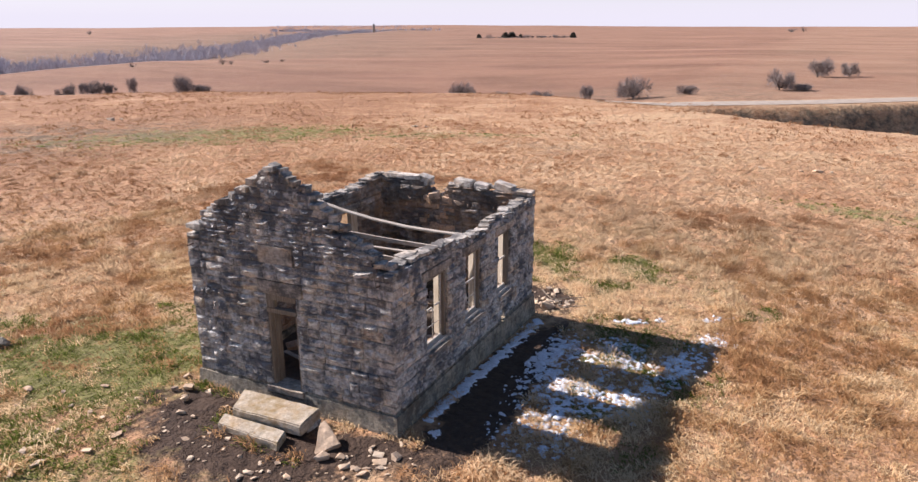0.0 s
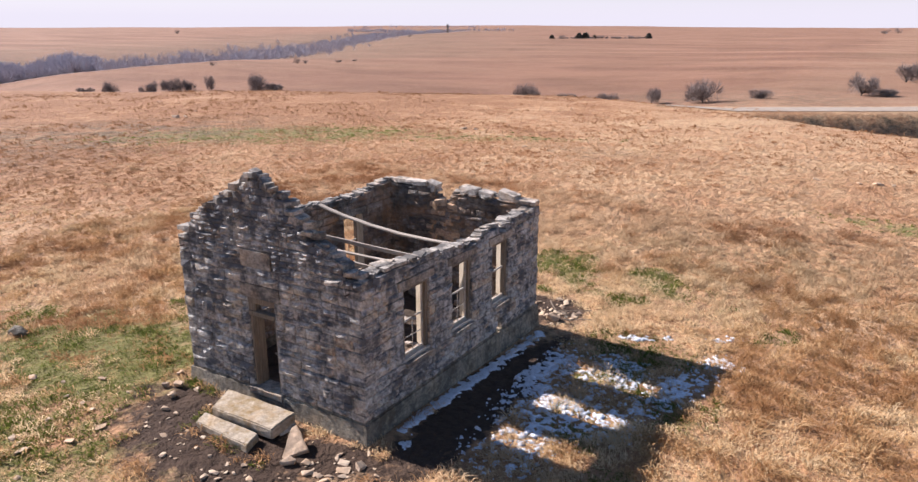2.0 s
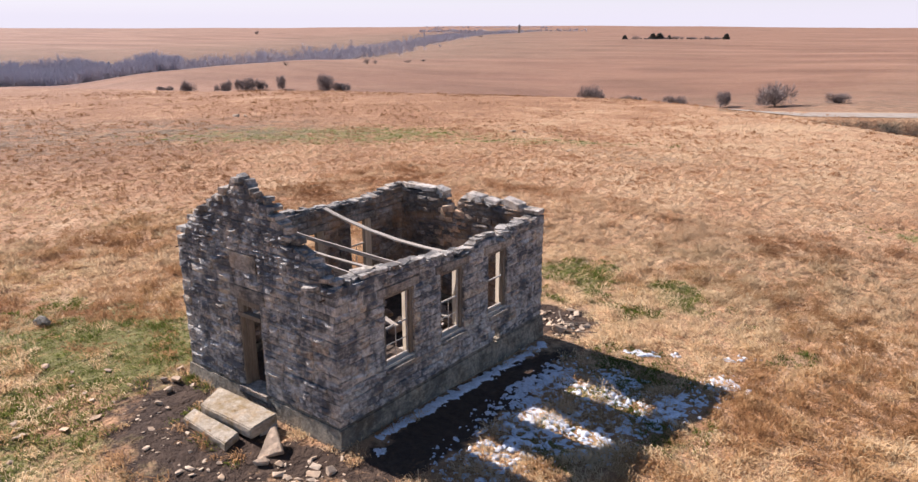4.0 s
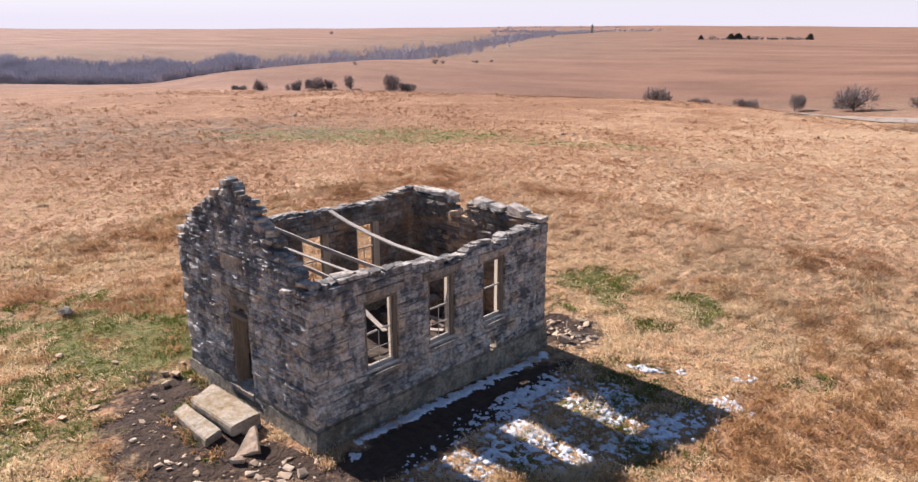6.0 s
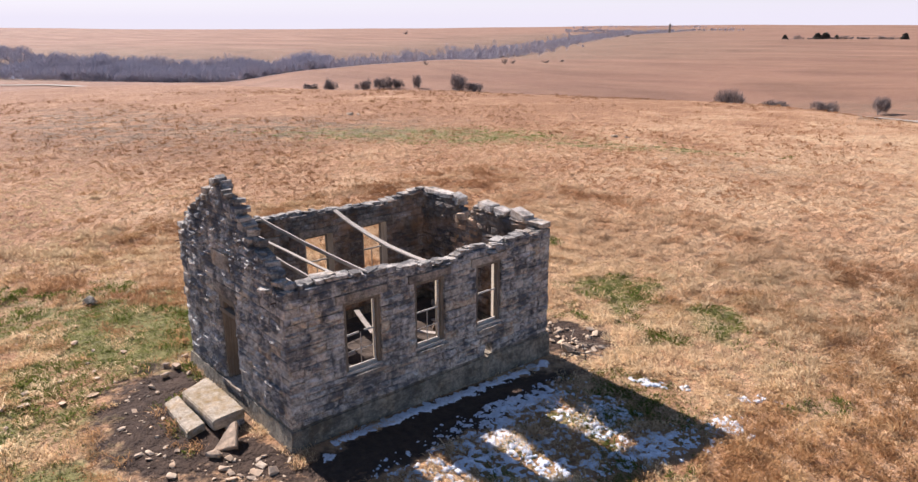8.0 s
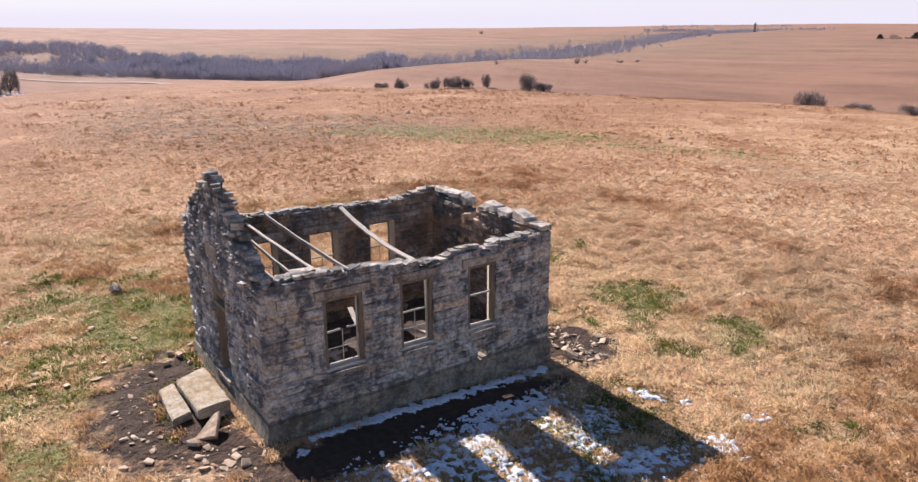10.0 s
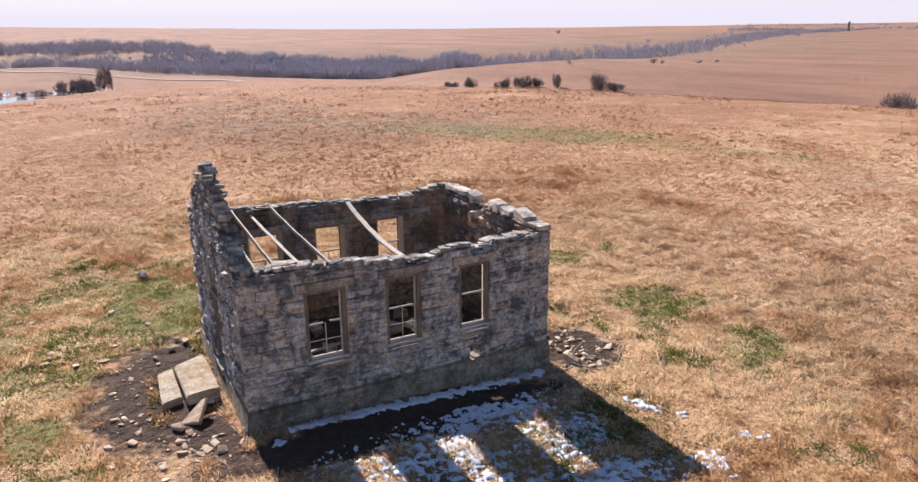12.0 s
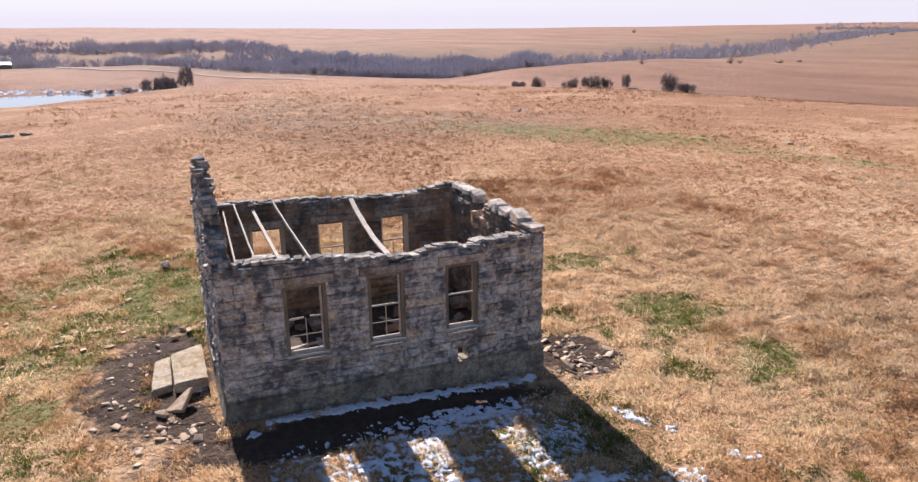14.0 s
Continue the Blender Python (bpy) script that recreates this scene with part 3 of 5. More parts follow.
def stone_wall(name, stones, place, turn, label, near):
    """The mortar core is the wall's own mesh; its stones are children. place(u, v, z) gives the world."""
    g = Geo()
    for u0, u1, z0, z1 in stones:
        t = (THICK / 2 - 0.034) * slim(z0)
        g.hexa([place(u0, -t, z0), place(u1, -t, z0), place(u1, t, z0), place(u0, t, z0), place(u0, -t, z1 - 0.012), place(u1, -t, z1 - 0.012), place(u1, t, z1 - 0.012), place(u0, t, z1 - 0.012)])
    wall = tagged(new(name, g.mesh(name, MORTAR)), label, "wall", kind="structure")
    r = random.Random(name)
    order = sorted(stones, key=near)
    rest = Geo()
    for i, (u0, u1, z0, z1) in enumerate(order):
        l, h = u1 - u0 - 0.017, z1 - z0 - 0.015
        size = min(SIZES, key=lambda s: abs(s[0] - l) + 2 * abs(s[1] - h))
        m = Matrix.Translation(place((u0 + u1) / 2 + r.uniform(-0.004, 0.004), r.gauss(0, {"wall_south": 0.020, "wall_north": 0.040}.get(name, 0.022)), (z0 + z1) / 2)) @ pose(0, 0, 0, r.uniform(-1.2, 1.2), r.uniform(-0.8, 0.8), turn + r.choice((0, 180)) + r.uniform(-1.2, 1.2)) @ Matrix.Diagonal((l / size[0], slim(z0) * r.uniform(0.97, 1.04), h / size[1], 1))
        k = r.randrange(4)
        if i < 300:
            ob = link_mesh("stone", block_mesh(*size, k), wall)
            ob.matrix_basis = m
        else:
            v, f = block_data(*size, hash_of((*size, k)))
            rest.add([m @ Vector(p) for p in v], f)
    if rest.v:
        tagged(link_mesh("stonework", rest.mesh("stonework", STONE), wall), kind="stuff")
    return wall


hole = [(a, b, SILL, HEAD) for a, b in WINDOWS]
lintel = [(a - 0.22, b + 0.22, HEAD, 4.00) for a, b in WINDOWS]
vent = [(6.82, 7.16, 0.60, 1.00)]
SKEW_DEG = math.degrees(math.atan(SKEW))


def east_place(u, v, z):
    return sk(-THICK / 2 - v, u, z)


def west_place(u, v, z):
    return sk(-WIDE + THICK / 2 + v, u, z)


def south_place(u, v, z):
    return sk(u, THICK / 2 + v, z)


def north_place(u, v, z):
    return sk(u, LONG - THICK / 2 - v, z)


DOOR = (-3.98, -3.00, 0.60, 3.34)
PLAQUE = (-4.10, -2.95, 4.22, 4.73)
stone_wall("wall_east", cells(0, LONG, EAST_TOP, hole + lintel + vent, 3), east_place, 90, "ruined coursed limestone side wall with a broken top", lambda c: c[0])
stone_wall("wall_west", cells(0, LONG, WEST_TOP, hole + lintel, 4), west_place, 90, "ruined coursed limestone side wall, shade painted into its inner face", lambda c: -c[2])
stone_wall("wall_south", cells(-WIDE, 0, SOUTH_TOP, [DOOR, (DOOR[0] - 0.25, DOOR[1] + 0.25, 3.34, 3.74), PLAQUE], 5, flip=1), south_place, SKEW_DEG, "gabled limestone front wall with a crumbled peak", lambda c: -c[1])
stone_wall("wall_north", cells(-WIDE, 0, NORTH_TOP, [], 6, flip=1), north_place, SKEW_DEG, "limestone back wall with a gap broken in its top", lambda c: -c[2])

# lintels, sills and plaque: dressed stones
def dressed(name, x0, x1, y0, y1, z0, z1, label, category, material=DRESSED, rough=0.008):
    bm = bmesh.new()
    g = Geo()
    g.box(x0, x1, y0, y1, z0, z1)
    vs = [bm.verts.new(p) for p in g.v]
    for q in g.f:
        bm.faces.new([vs[i] for i in q])
    bmesh.ops.bevel(bm, geom=bm.edges[:], offset=0.012, segments=1, affect="EDGES")
    bmesh.ops.subdivide_edges(bm, edges=[e for e in bm.edges if e.calc_length() > 0.5], cuts=3, use_grid_fill=True)
    for v in bm.verts:
        v.co += noise.noise_vector(v.co * 6) * rough
        v.co.y += SKEW * v.co.x
    bmesh.ops.recalc_face_normals(bm, faces=bm.faces)
    return tagged(part(name, bm, material, None), label, category, kind="structure")


for x0, x1, sx in ((-THICK - 0.01, 0.012, 1), (-WIDE - 0.012, -WIDE + THICK + 0.01, -1)):
    for a, b in WINDOWS:
        dressed("window_lintel", x0, x1, a - 0.21, b + 0.21, HEAD + 0.005, 3.985, "long pale limestone lintel over a window", "lintel")
        lo, hi = (x0 + 0.2, x1 + 0.11) if sx > 0 else (x0 - 0.11, x1 - 0.2)
        dressed("window_sill", lo, hi, a - 0.03, b + 0.03, SILL - 0.15, SILL - 0.03, "pale limestone sill under a window", "sill")
dressed("door_lintel", DOOR[0] - 0.24, DOOR[1] + 0.24, -0.012, THICK + 0.01, 3.345, 3.73, "long limestone lintel over the doorway", "lintel")
dressed("name_plaque", PLAQUE[0] + 0.02, PLAQUE[1] - 0.02, -0.022, 0.3, PLAQUE[2] + 0.01, PLAQUE[3] - 0.01, "smooth blank limestone plaque in the gable", "plaque", rough=0.004)
dressed("door_sill", DOOR[0] - 0.12, DOOR[1] + 0.12, -0.10, THICK, 0.42, 0.605, "worn limestone door sill", "sill")


def foundation():
    """Long footing blocks, a little proud of the walls, that flare towards the ground."""
    base = tagged(new("foundation"), "mossy grey limestone footing under the walls", "foundation", kind="structure")
    p, front = 0.045, 0.045
    runs = []
    for a, b in ((-front, 2.1), (2.1, 4.4), (4.4, 6.9), (6.9, LONG + p)):
        runs += [(-THICK, p, a, b), (-WIDE - p, -WIDE + THICK, a, b)]
    for a, b in ((-WIDE + THICK, -5.1), (-5.1, -4.12), (-2.86, -1.6), (-1.6, -THICK)):
        runs += [(a, b, -front, THICK)]
    runs += [(-4.12, -2.86, -front, THICK)]
    for a, b in ((-WIDE + THICK, -4.4), (-4.4, -2.3), (-2.3, -THICK)):
        runs += [(a, b, LONG - THICK, LONG + p)]
    for x0, x1, y0, y1 in runs:
        top = 0.41 if x0 == -4.12 else 0.598
        bm = bmesh.new()
        g = Geo()
        g.box(x0 + 0.002, x1 - 0.002, y0 + 0.002, y1 - 0.002, -0.6, top)
        vs = [bm.verts.new(q) for q in g.v]
        for q in g.f:
            bm.faces.new([vs[i] for i in q])
        bmesh.ops.bevel(bm, geom=[e for e in bm.edges if all(v.co.z > 0 for v in e.verts)], offset=0.05, segments=2, affect="EDGES")
        bmesh.ops.subdivide_edges(bm, edges=[e for e in bm.edges if e.calc_length() > 0.4], cuts=4, use_grid_fill=True)
        for v in bm.verts:
            if v.co.z < top - 0.001:
                v.co += noise.noise_vector(v.co * 3.5) * 0.012
            flare = 0.11 * min(1.0, max(0.0, (0.5 - v.co.z) / 0.5))
            v.co.y -= flare if v.co.y < 0 else 0
            v.co.x += 0.6 * flare if v.co.x > 0 else 0
            v.co.y += SKEW * v.co.x
        bmesh.ops.recalc_face_normals(bm, faces=bm.faces)
        part("footing_block", bm, FOOTING, base)


foundation()


def add_box(bm, x0, x1, y0, y1, z0, z1, bevel=0.006):
    g = Geo()
    g.box(x0, x1, y0, y1, z0, z1)
    vs = [bm.verts.new(p) for p in g.v]
    fs = [bm.faces.new([vs[i] for i in q]) for q in g.f]
    if bevel:
        bmesh.ops.bevel(bm, geom=list({e for f in fs for e in f.edges}), offset=bevel, segments=1, affect="EDGES")


def piece(name, x0, x1, y0, y1, z0, z1, material, parent, label="", tilt=None):
    bm = bmesh.new()
    add_box(bm, x0, x1, y0, y1, z0, z1)
    if tilt:
        c = Vector(((x0 + x1) / 2, (y0 + y1) / 2, (z0 + z1) / 2))
        bmesh.ops.rotate(bm, cent=c, matrix=Matrix.Rotation(radians(tilt), 3, "X"), verts=bm.verts)
    for v in bm.verts:
        v.co.y += SKEW * v.co.x
    bmesh.ops.recalc_face_normals(bm, faces=bm.faces)
    return part(name, bm, material, parent, label)


def window(name, xo, sx, a, b, label, sash):
    """A timber window frame set back in the wall, with what is left of its sashes. sx: which way is out."""
    ob = tagged(new(name), label, "window", kind="structure")
    w = 0.115
    x0, x1 = sorted((xo - sx * 0.09, xo - sx * 0.25))
    piece("head", x0, x1, a, b, HEAD - w, HEAD, FRAME_WOOD, ob)
    piece("jamb", x0, x1, a, a + w, SILL + 0.05, HEAD - w, FRAME_WOOD, ob)
    piece("jamb", x0, x1, b - w, b, SILL + 0.05, HEAD - w, FRAME_WOOD, ob)
    s0, s1 = sorted((xo - sx * 0.03, xo - sx * 0.27))
    piece("wooden_sill", s0, s1, a, b, SILL - 0.03, SILL + 0.05, SASH_WOOD, ob, "bleached wooden sill")
    # inner reveal boards
    xi, xf = xo - sx * (THICK - 0.02), xo - sx * 0.254
    for e, s in ((a, 1), (b, -1)):
        g = Geo()
        lo, hi = SILL + 0.05, HEAD - 0.02
        ring = [(xf, e + s * 0.095), (xi, e + s * 0.004), (xi, e + s * 0.026), (xf, e + s * 0.117)]
        g.hexa([sk(*q, lo) for q in ring] + [sk(*q, hi) for q in ring])
        link_mesh("reveal_board", g.mesh("reveal_board", REVEAL_WOOD), ob, "cream-painted splayed reveal board")
    m0, m1 = sorted((xo - sx * 0.17, xo - sx * 0.21))
    i0, i1, mid, foot = a + w, b - w, (SILL + HEAD) / 2 + 0.02, SILL + 0.05
    if "rail" in sash:
        piece("meeting_rail", m0, m1, i0, i1, mid, mid + 0.05, SASH_WOOD, ob, "bleached meeting rail")
    if "broken" in sash:
        piece("meeting_rail", m0, m1, i0, i0 + 0.43, mid - 0.02, mid + 0.035, SASH_WOOD, ob, "broken bleached meeting rail", 3)
        piece("meeting_rail", m0, m1, i1 - 0.36, i1, mid, mid + 0.05, SASH_WOOD, ob, "broken bleached meeting rail", -4)
    if "bottom" in sash:
        low = piece("bottom_rail", m0 - 0.01, m1 + 0.01, i0, i1, foot, foot + 0.085, SASH_WOOD, ob, "bleached bottom rail")
    if "muntin" in sash:
        c = (i0 + i1) / 2
        piece("muntin", m0 + 0.008, m1 - 0.008, c - 0.014, c + 0.014, foot + 0.08, mid, SASH_WOOD, low)
    if "cross" in sash:
        q = (foot + mid) / 2
        piece("muntin", m0 + 0.01, m1 - 0.01, i0, i1, q, q + 0.026, SASH_WOOD, low)
    if "stile" in sash:
        piece("sash_stile", m0, m1, i1 - 0.06, i1 - 0.004, foot, HEAD - w, SASH_WOOD, low, "bleached sash stile")
    return ob


SASHES = [("broken", "bottom", "muntin", "cross", "stile"), ("rail", "bottom", "muntin", "cross", "stile"), ("rail", "bottom")]
for i, ((a, b), s) in enumerate(zip(WINDOWS, SASHES)):
    window(f"window_{i + 1}", 0, 1, a, b, "tall glassless timber window with a broken sash" if i == 0 else "tall glassless timber window with a thin meeting rail", s)
for i, (a, b) in enumerate(WINDOWS):
    window(f"window_{i + 4}", -WIDE, -1, a, b, "tall glassless timber window seen from within", ("rail", "bottom", "muntin"))


def doorway():
    ob = tagged(new("door_1"), "tan timber door frame with no door, transom above", "doorway", kind="structure")
    a, b, z0, z1 = DOOR
    piece("jamb", a, a + 0.07, 0.06, THICK - 0.01, z0, 2.80, FRAME_WOOD, ob)
    piece("jamb", b - 0.06, b, 0.06, THICK - 0.01, z0, 2.80, FRAME_WOOD, ob)
    piece("head", a, b, 0.02, THICK - 0.01, 3.17, z1, FRAME_WOOD, ob)
    piece("transom_bar", a + 0.002, b - 0.002, 0.01, 0.20, 2.80, 2.93, FRAME_WOOD, ob, "weathered transom bar")
    piece("side_board", a, a + 0.24, 0.04, 0.16, 2.93, 3.17, FRAME_WOOD, ob, "brown board beside the transom slot")
    piece("stop", a + 0.06, a + 0.09, 0.2, 0.26, z0, 2.80, FRAME_WOOD, ob)
    piece("stop", b - 0.09, b - 0.06, 0.2, 0.26, z0, 2.80, FRAME_WOOD, ob)


doorway()

# earth floor within the walls
bm = bmesh.new()
nx, ny = 40, 56
vv = [[bm.verts.new(sk(-WIDE + THICK - 0.02 + (WIDE - 2 * THICK + 0.04) * i / nx, THICK - 0.02 + (LONG - 2 * THICK + 0.04) * j / ny,
                       0.26 + 0.16 * noise.noise((i * 0.13, j * 0.13, 1)) + 0.05 * noise.noise((i * 0.5, j * 0.5, 4)))) for j in range(ny + 1)] for i in range(nx + 1)]
for i in range(nx):
    for j in range(ny):
        bm.faces.new((vv[i][j], vv[i + 1][j], vv[i + 1][j + 1], vv[i][j + 1]))
tagged(part("floor", bm, SOIL, None), "dark earth floor littered with debris", "floor", kind="structure")

# ---- ceiling joists left across the walls ----
JOISTS = [(1.32, 4.68, 1.15, 4.40, 0.05, 0.11, 0.02), (1.90, 4.50, 1.77, 4.46, 0.10, 0.05, 0.03), (2.62, 4.66, 2.56, 4.40, 0.05, 0.12, 0.05), (5.40, 4.52, 4.86, 4.14, 0.17, 0.06, 0.22), (0.95, 4.55, 0.62, 4.40, 0.05, 0.1, 0.02)]
for ya, za, yb, zb, w, h, sag in JOISTS:
    bm = bar(sk(-6.35, ya, za), sk(-0.12, yb, zb), w, h, 0.008, sag, 10, wob=0.006)
    tagged(part("ceiling_joist", bm, OLD_WOOD, None), "bleached sagging timber joist lying across the wall tops", "joist", group="joists across the ruin")

# loose boards and rubble inside
for a, b, w, h in (((-2.60, 3.76, 2.21), (-1.10, 3.35, 2.06), 0.16, 0.03), ((-2.4, 4.9, 0.4), (-0.7, 4.2, 0.95), 0.18, 0.03), ((-3.5, 3.3, 0.5), (-0.9, 3.1, 0.62), 0.16, 0.04),
                   ((-1.9, 5.6, 0.4), (-0.6, 4.5, 1.3), 0.1, 0.05), ((-4.6, 5.8, 0.42), (-2.2, 6.9, 0.6), 0.2, 0.03), ((-3.6, 7.6, 0.5), (-1.2, 7.2, 0.9), 0.14, 0.06),
                   ((-5.2, 2.0, 0.5), (-3.0, 1.3, 0.6), 0.15, 0.04), ((-2.9, 1.1, 0.5), (-2.2, 3.4, 1.0), 0.18, 0.03)):
    tagged(part("fallen_board", bar(sk(*a), sk(*b), w, h, 0.005, 0.02, 5, wob=0.004), OLD_WOOD, None), "bleached board fallen inside the ruin", "board", group="fallen boards")
for i in range(34):
    x, y, s = rng.uniform(-5.8, -0.8), rng.uniform(0.8, 8.9), rng.uniform(0.16, 0.5)
    if i > 16:
        y = rng.uniform(7.4, 9.0)
    ob = new("fallen_stone", chunk_mesh("fallen_stone", s * 1.3, s, s * 0.6, 500 + i, STONE))
    ob.matrix_basis = Matrix.Translation(sk(x, y, 0.32 + s * 0.2)) @ pose(0, 0, 0, rng.uniform(-20, 20), rng.uniform(-20, 20), rng.uniform(0, 360))
    tagged(ob, "limestone block fallen inside the ruin", "stone", "fallen stones inside")

# loose stones left along the broken wall tops
def coping(place, top, n, seed, skip=()):
    r = random.Random(seed)
    us, zs = zip(*top)
    for i in range(n):
        u = us[0] + 0.2 + (us[-1] - us[0] - 0.4) * (i + r.uniform(0.1, 0.9)) / n
        if any(a < u < b for a, b in skip):
            continue
        l, h = r.uniform(0.16, 0.5), r.uniform(0.05, 0.13)
        steep = abs(np.interp(u + 0.2, us, zs) - np.interp(u - 0.2, us, zs)) > 0.25
        if place is south_place:
            l, h = r.uniform(0.2, 0.36), r.uniform(0.10, 0.2)
        elif steep:
            l = r.uniform(0.2, 0.32)
        z = float(np.interp(u, us, zs)) + h * 0.3
        ob = new("loose_stone", chunk_mesh("loose_stone", l, r.uniform(0.16, 0.44), h, seed * 100 + i, CAPS))
        turn = 0 if place in (south_place, north_place) else 90
        ob.matrix_basis = Matrix.Translation(place(u, r.uniform(-0.14, 0.14), z)) @ pose(0, 0, 0, r.uniform(-5, 5), r.uniform(-6, 6), turn + r.uniform(-25, 25))
        tagged(ob, "loose weathered stone on the broken wall top", "stone", "loose stones on the walls")


coping(east_place, EAST_TOP, 58, 31)
coping(west_place, WEST_TOP, 54, 32)
coping(north_place, NORTH_TOP, 24, 33)
coping(south_place, SOUTH_TOP, 36, 34)

for place, u, v, z, l, w, h, tilt, seed in ((south_place, -3.50, 0, 6.76, 0.26, 0.28, 0.24, 12, 61), (south_place, -3.22, 0, 6.60, 0.26, 0.3, 0.16, 25, 62),
                                            (north_place, -5.45, 0, 4.71, 1.2, 0.5, 0.15, 2, 64), (north_place, -4.80, 0.02, 4.70, 0.7, 0.46, 0.16, -4, 65), (north_place, -4.35, -0.05, 4.62, 0.5, 0.46, 0.34, 14, 66),
                                            (north_place, -2.70, 0, 4.66, 0.75, 0.5, 0.24, 3, 67), (north_place, -1.95, 0, 4.60, 0.55, 0.5, 0.18, 8, 68), (north_place, -1.10, 0, 4.64, 0.75, 0.5, 0.26, 12, 69), (north_place, -0.42, 0, 4.50, 0.85, 0.5, 0.15, 2, 70),
                                            (north_place, -6.15, 0, 4.64, 0.45, 0.45, 0.18, 5, 71), (south_place, -6.35, 0, 4.95, 0.55, 0.5, 0.12, -4, 72), (south_place, -2.1, 0, 5.75, 0.4, 0.4, 0.26, 25, 73), (south_place, -1.3, 0.02, 5.06, 0.45, 0.42, 0.26, 22, 74),
                                            (south_place, -0.75, 0, 4.78, 0.45, 0.42, 0.24, 20, 75), (south_place, -4.6, 0, 6.12, 0.36, 0.36, 0.2, -22, 76), (south_place, -5.3, 0, 5.72, 0.36, 0.4, 0.2, -20, 77)):
    ob = new("cap_stone", chunk_mesh("cap_stone", l, w, h, seed, PALE if place is north_place else CAPS))
    ob.matrix_basis = Matrix.Translation(place(u, v, z)) @ pose(0, 0, 0, 0, tilt, SKEW_DEG + rng.uniform(-6, 6))
    tagged(ob, "large weathered block lying on the broken wall top", "stone", "blocks on the wall tops")

# rubble core laid bare round the gap in the back wall
r = random.Random(88)
for i in range(26):
    u = r.uniform(-4.35, -3.05)
    z = r.uniform(2.7, 4.2) - 0.5 * abs(u + 3.7)
    s = r.uniform(0.16, 0.36)
    ob = new("core_stone", chunk_mesh("core_stone", s * 1.3, 0.30, s * 0.8, 3300 + i, CORE))
    ob.matrix_basis = Matrix.Translation(north_place(u, THICK / 2 - 0.10 + r.uniform(-0.03, 0.05), z)) @ pose(0, 0, 0, r.uniform(-8, 8), r.uniform(-14, 14), r.uniform(-16, 16))
    tagged(ob, "rust-brown rubble stone laid bare in the back wall", "stone", "bare core stones", kind="structure")

# flat stone that juts out of the front wall
bm = slab_bm([(-0.24, -0.16), (0.22, -0.14), (0.24, 0.2), (-0.22, 0.2)], -0.045, (0.04, 0.045, 0.05, 0.05), 0.012, 0.012, 3)
ob = tagged(part("ledge_stone", bm, PALE, None), "pale flat stone jutting out of the front wall", "stone", kind="structure")
ob.matrix_basis = Matrix.Translation(sk(-0.78, 0.0, 4.36)) @ pose(0, 0, 0, 4, -8, SKEW_DEG)

# iron rods standing out of the front wall
for x, z, n in ((-6.35, 4.45, 0.22), (-0.35, 4.12, 0.16)):
    tagged(part("iron_rod", bar(sk(x, 0.1, z), sk(x, -n, z), 0.025, 0.025, 0.004), RUST, None), "rusty iron rod standing out of the wall", "rod")

# ---- doorstep slabs and rubble in front ----
tagged(part("step_slab", slab_bm([(-4.72, -0.52), (-4.28, -1.46), (-2.05, -1.36), (-2.14, -0.42)], 0.14, (0.46, 0.44, 0.46, 0.47), 0.03, 0.02), SLAB, None), "big lichened limestone doorstep slab", "step")
tagged(part("step_slab", slab_bm([(-4.52, -1.50), (-4.32, -1.96), (-2.25, -2.02), (-2.45, -1.46)], 0.02, (0.27, 0.25, 0.27, 0.28), 0.025, 0.018), SLAB, None), "lower grey limestone doorstep slab", "step")


for x, y in ((-4.1, -0.9), (-2.9, -0.85), (-2.35, -0.75)):
    ob = new("support_stone", chunk_mesh("support_stone", 0.6, 0.55, 0.5, int(-x * 50), STONE))
    ob.location = (x, y, -0.06)
    tagged(ob, "rough stone that carries the doorstep slab", "stone", "stones under the doorstep")
for x, y in ((-4.1, -1.72), (-2.75, -1.72)):
    ob = new("support_stone", chunk_mesh("support_stone", 0.5, 0.3, 0.3, int(-x * 50), STONE))
    ob.location = (x, y, -0.1)
    tagged(ob, "rough stone that carries the doorstep slab", "stone", "stones under the doorstep")


def rock_at(x, y, sx, sy, sz, seed, rx=0, ry=0, rz=0, sink=0.25, label="broken limestone rock on the bare soil", group="rubble before the door", material=ROCK):
    ob = new("rock", rock_mesh("rock", sx, sy, sz, seed, material))
    ob.matrix_basis = Matrix.Translation((x, y, float(land(x, y)) + sz * (0.5 - sink))) @ pose(0, 0, 0, rx, ry, rz)
    return tagged(ob, label, "rock", group)


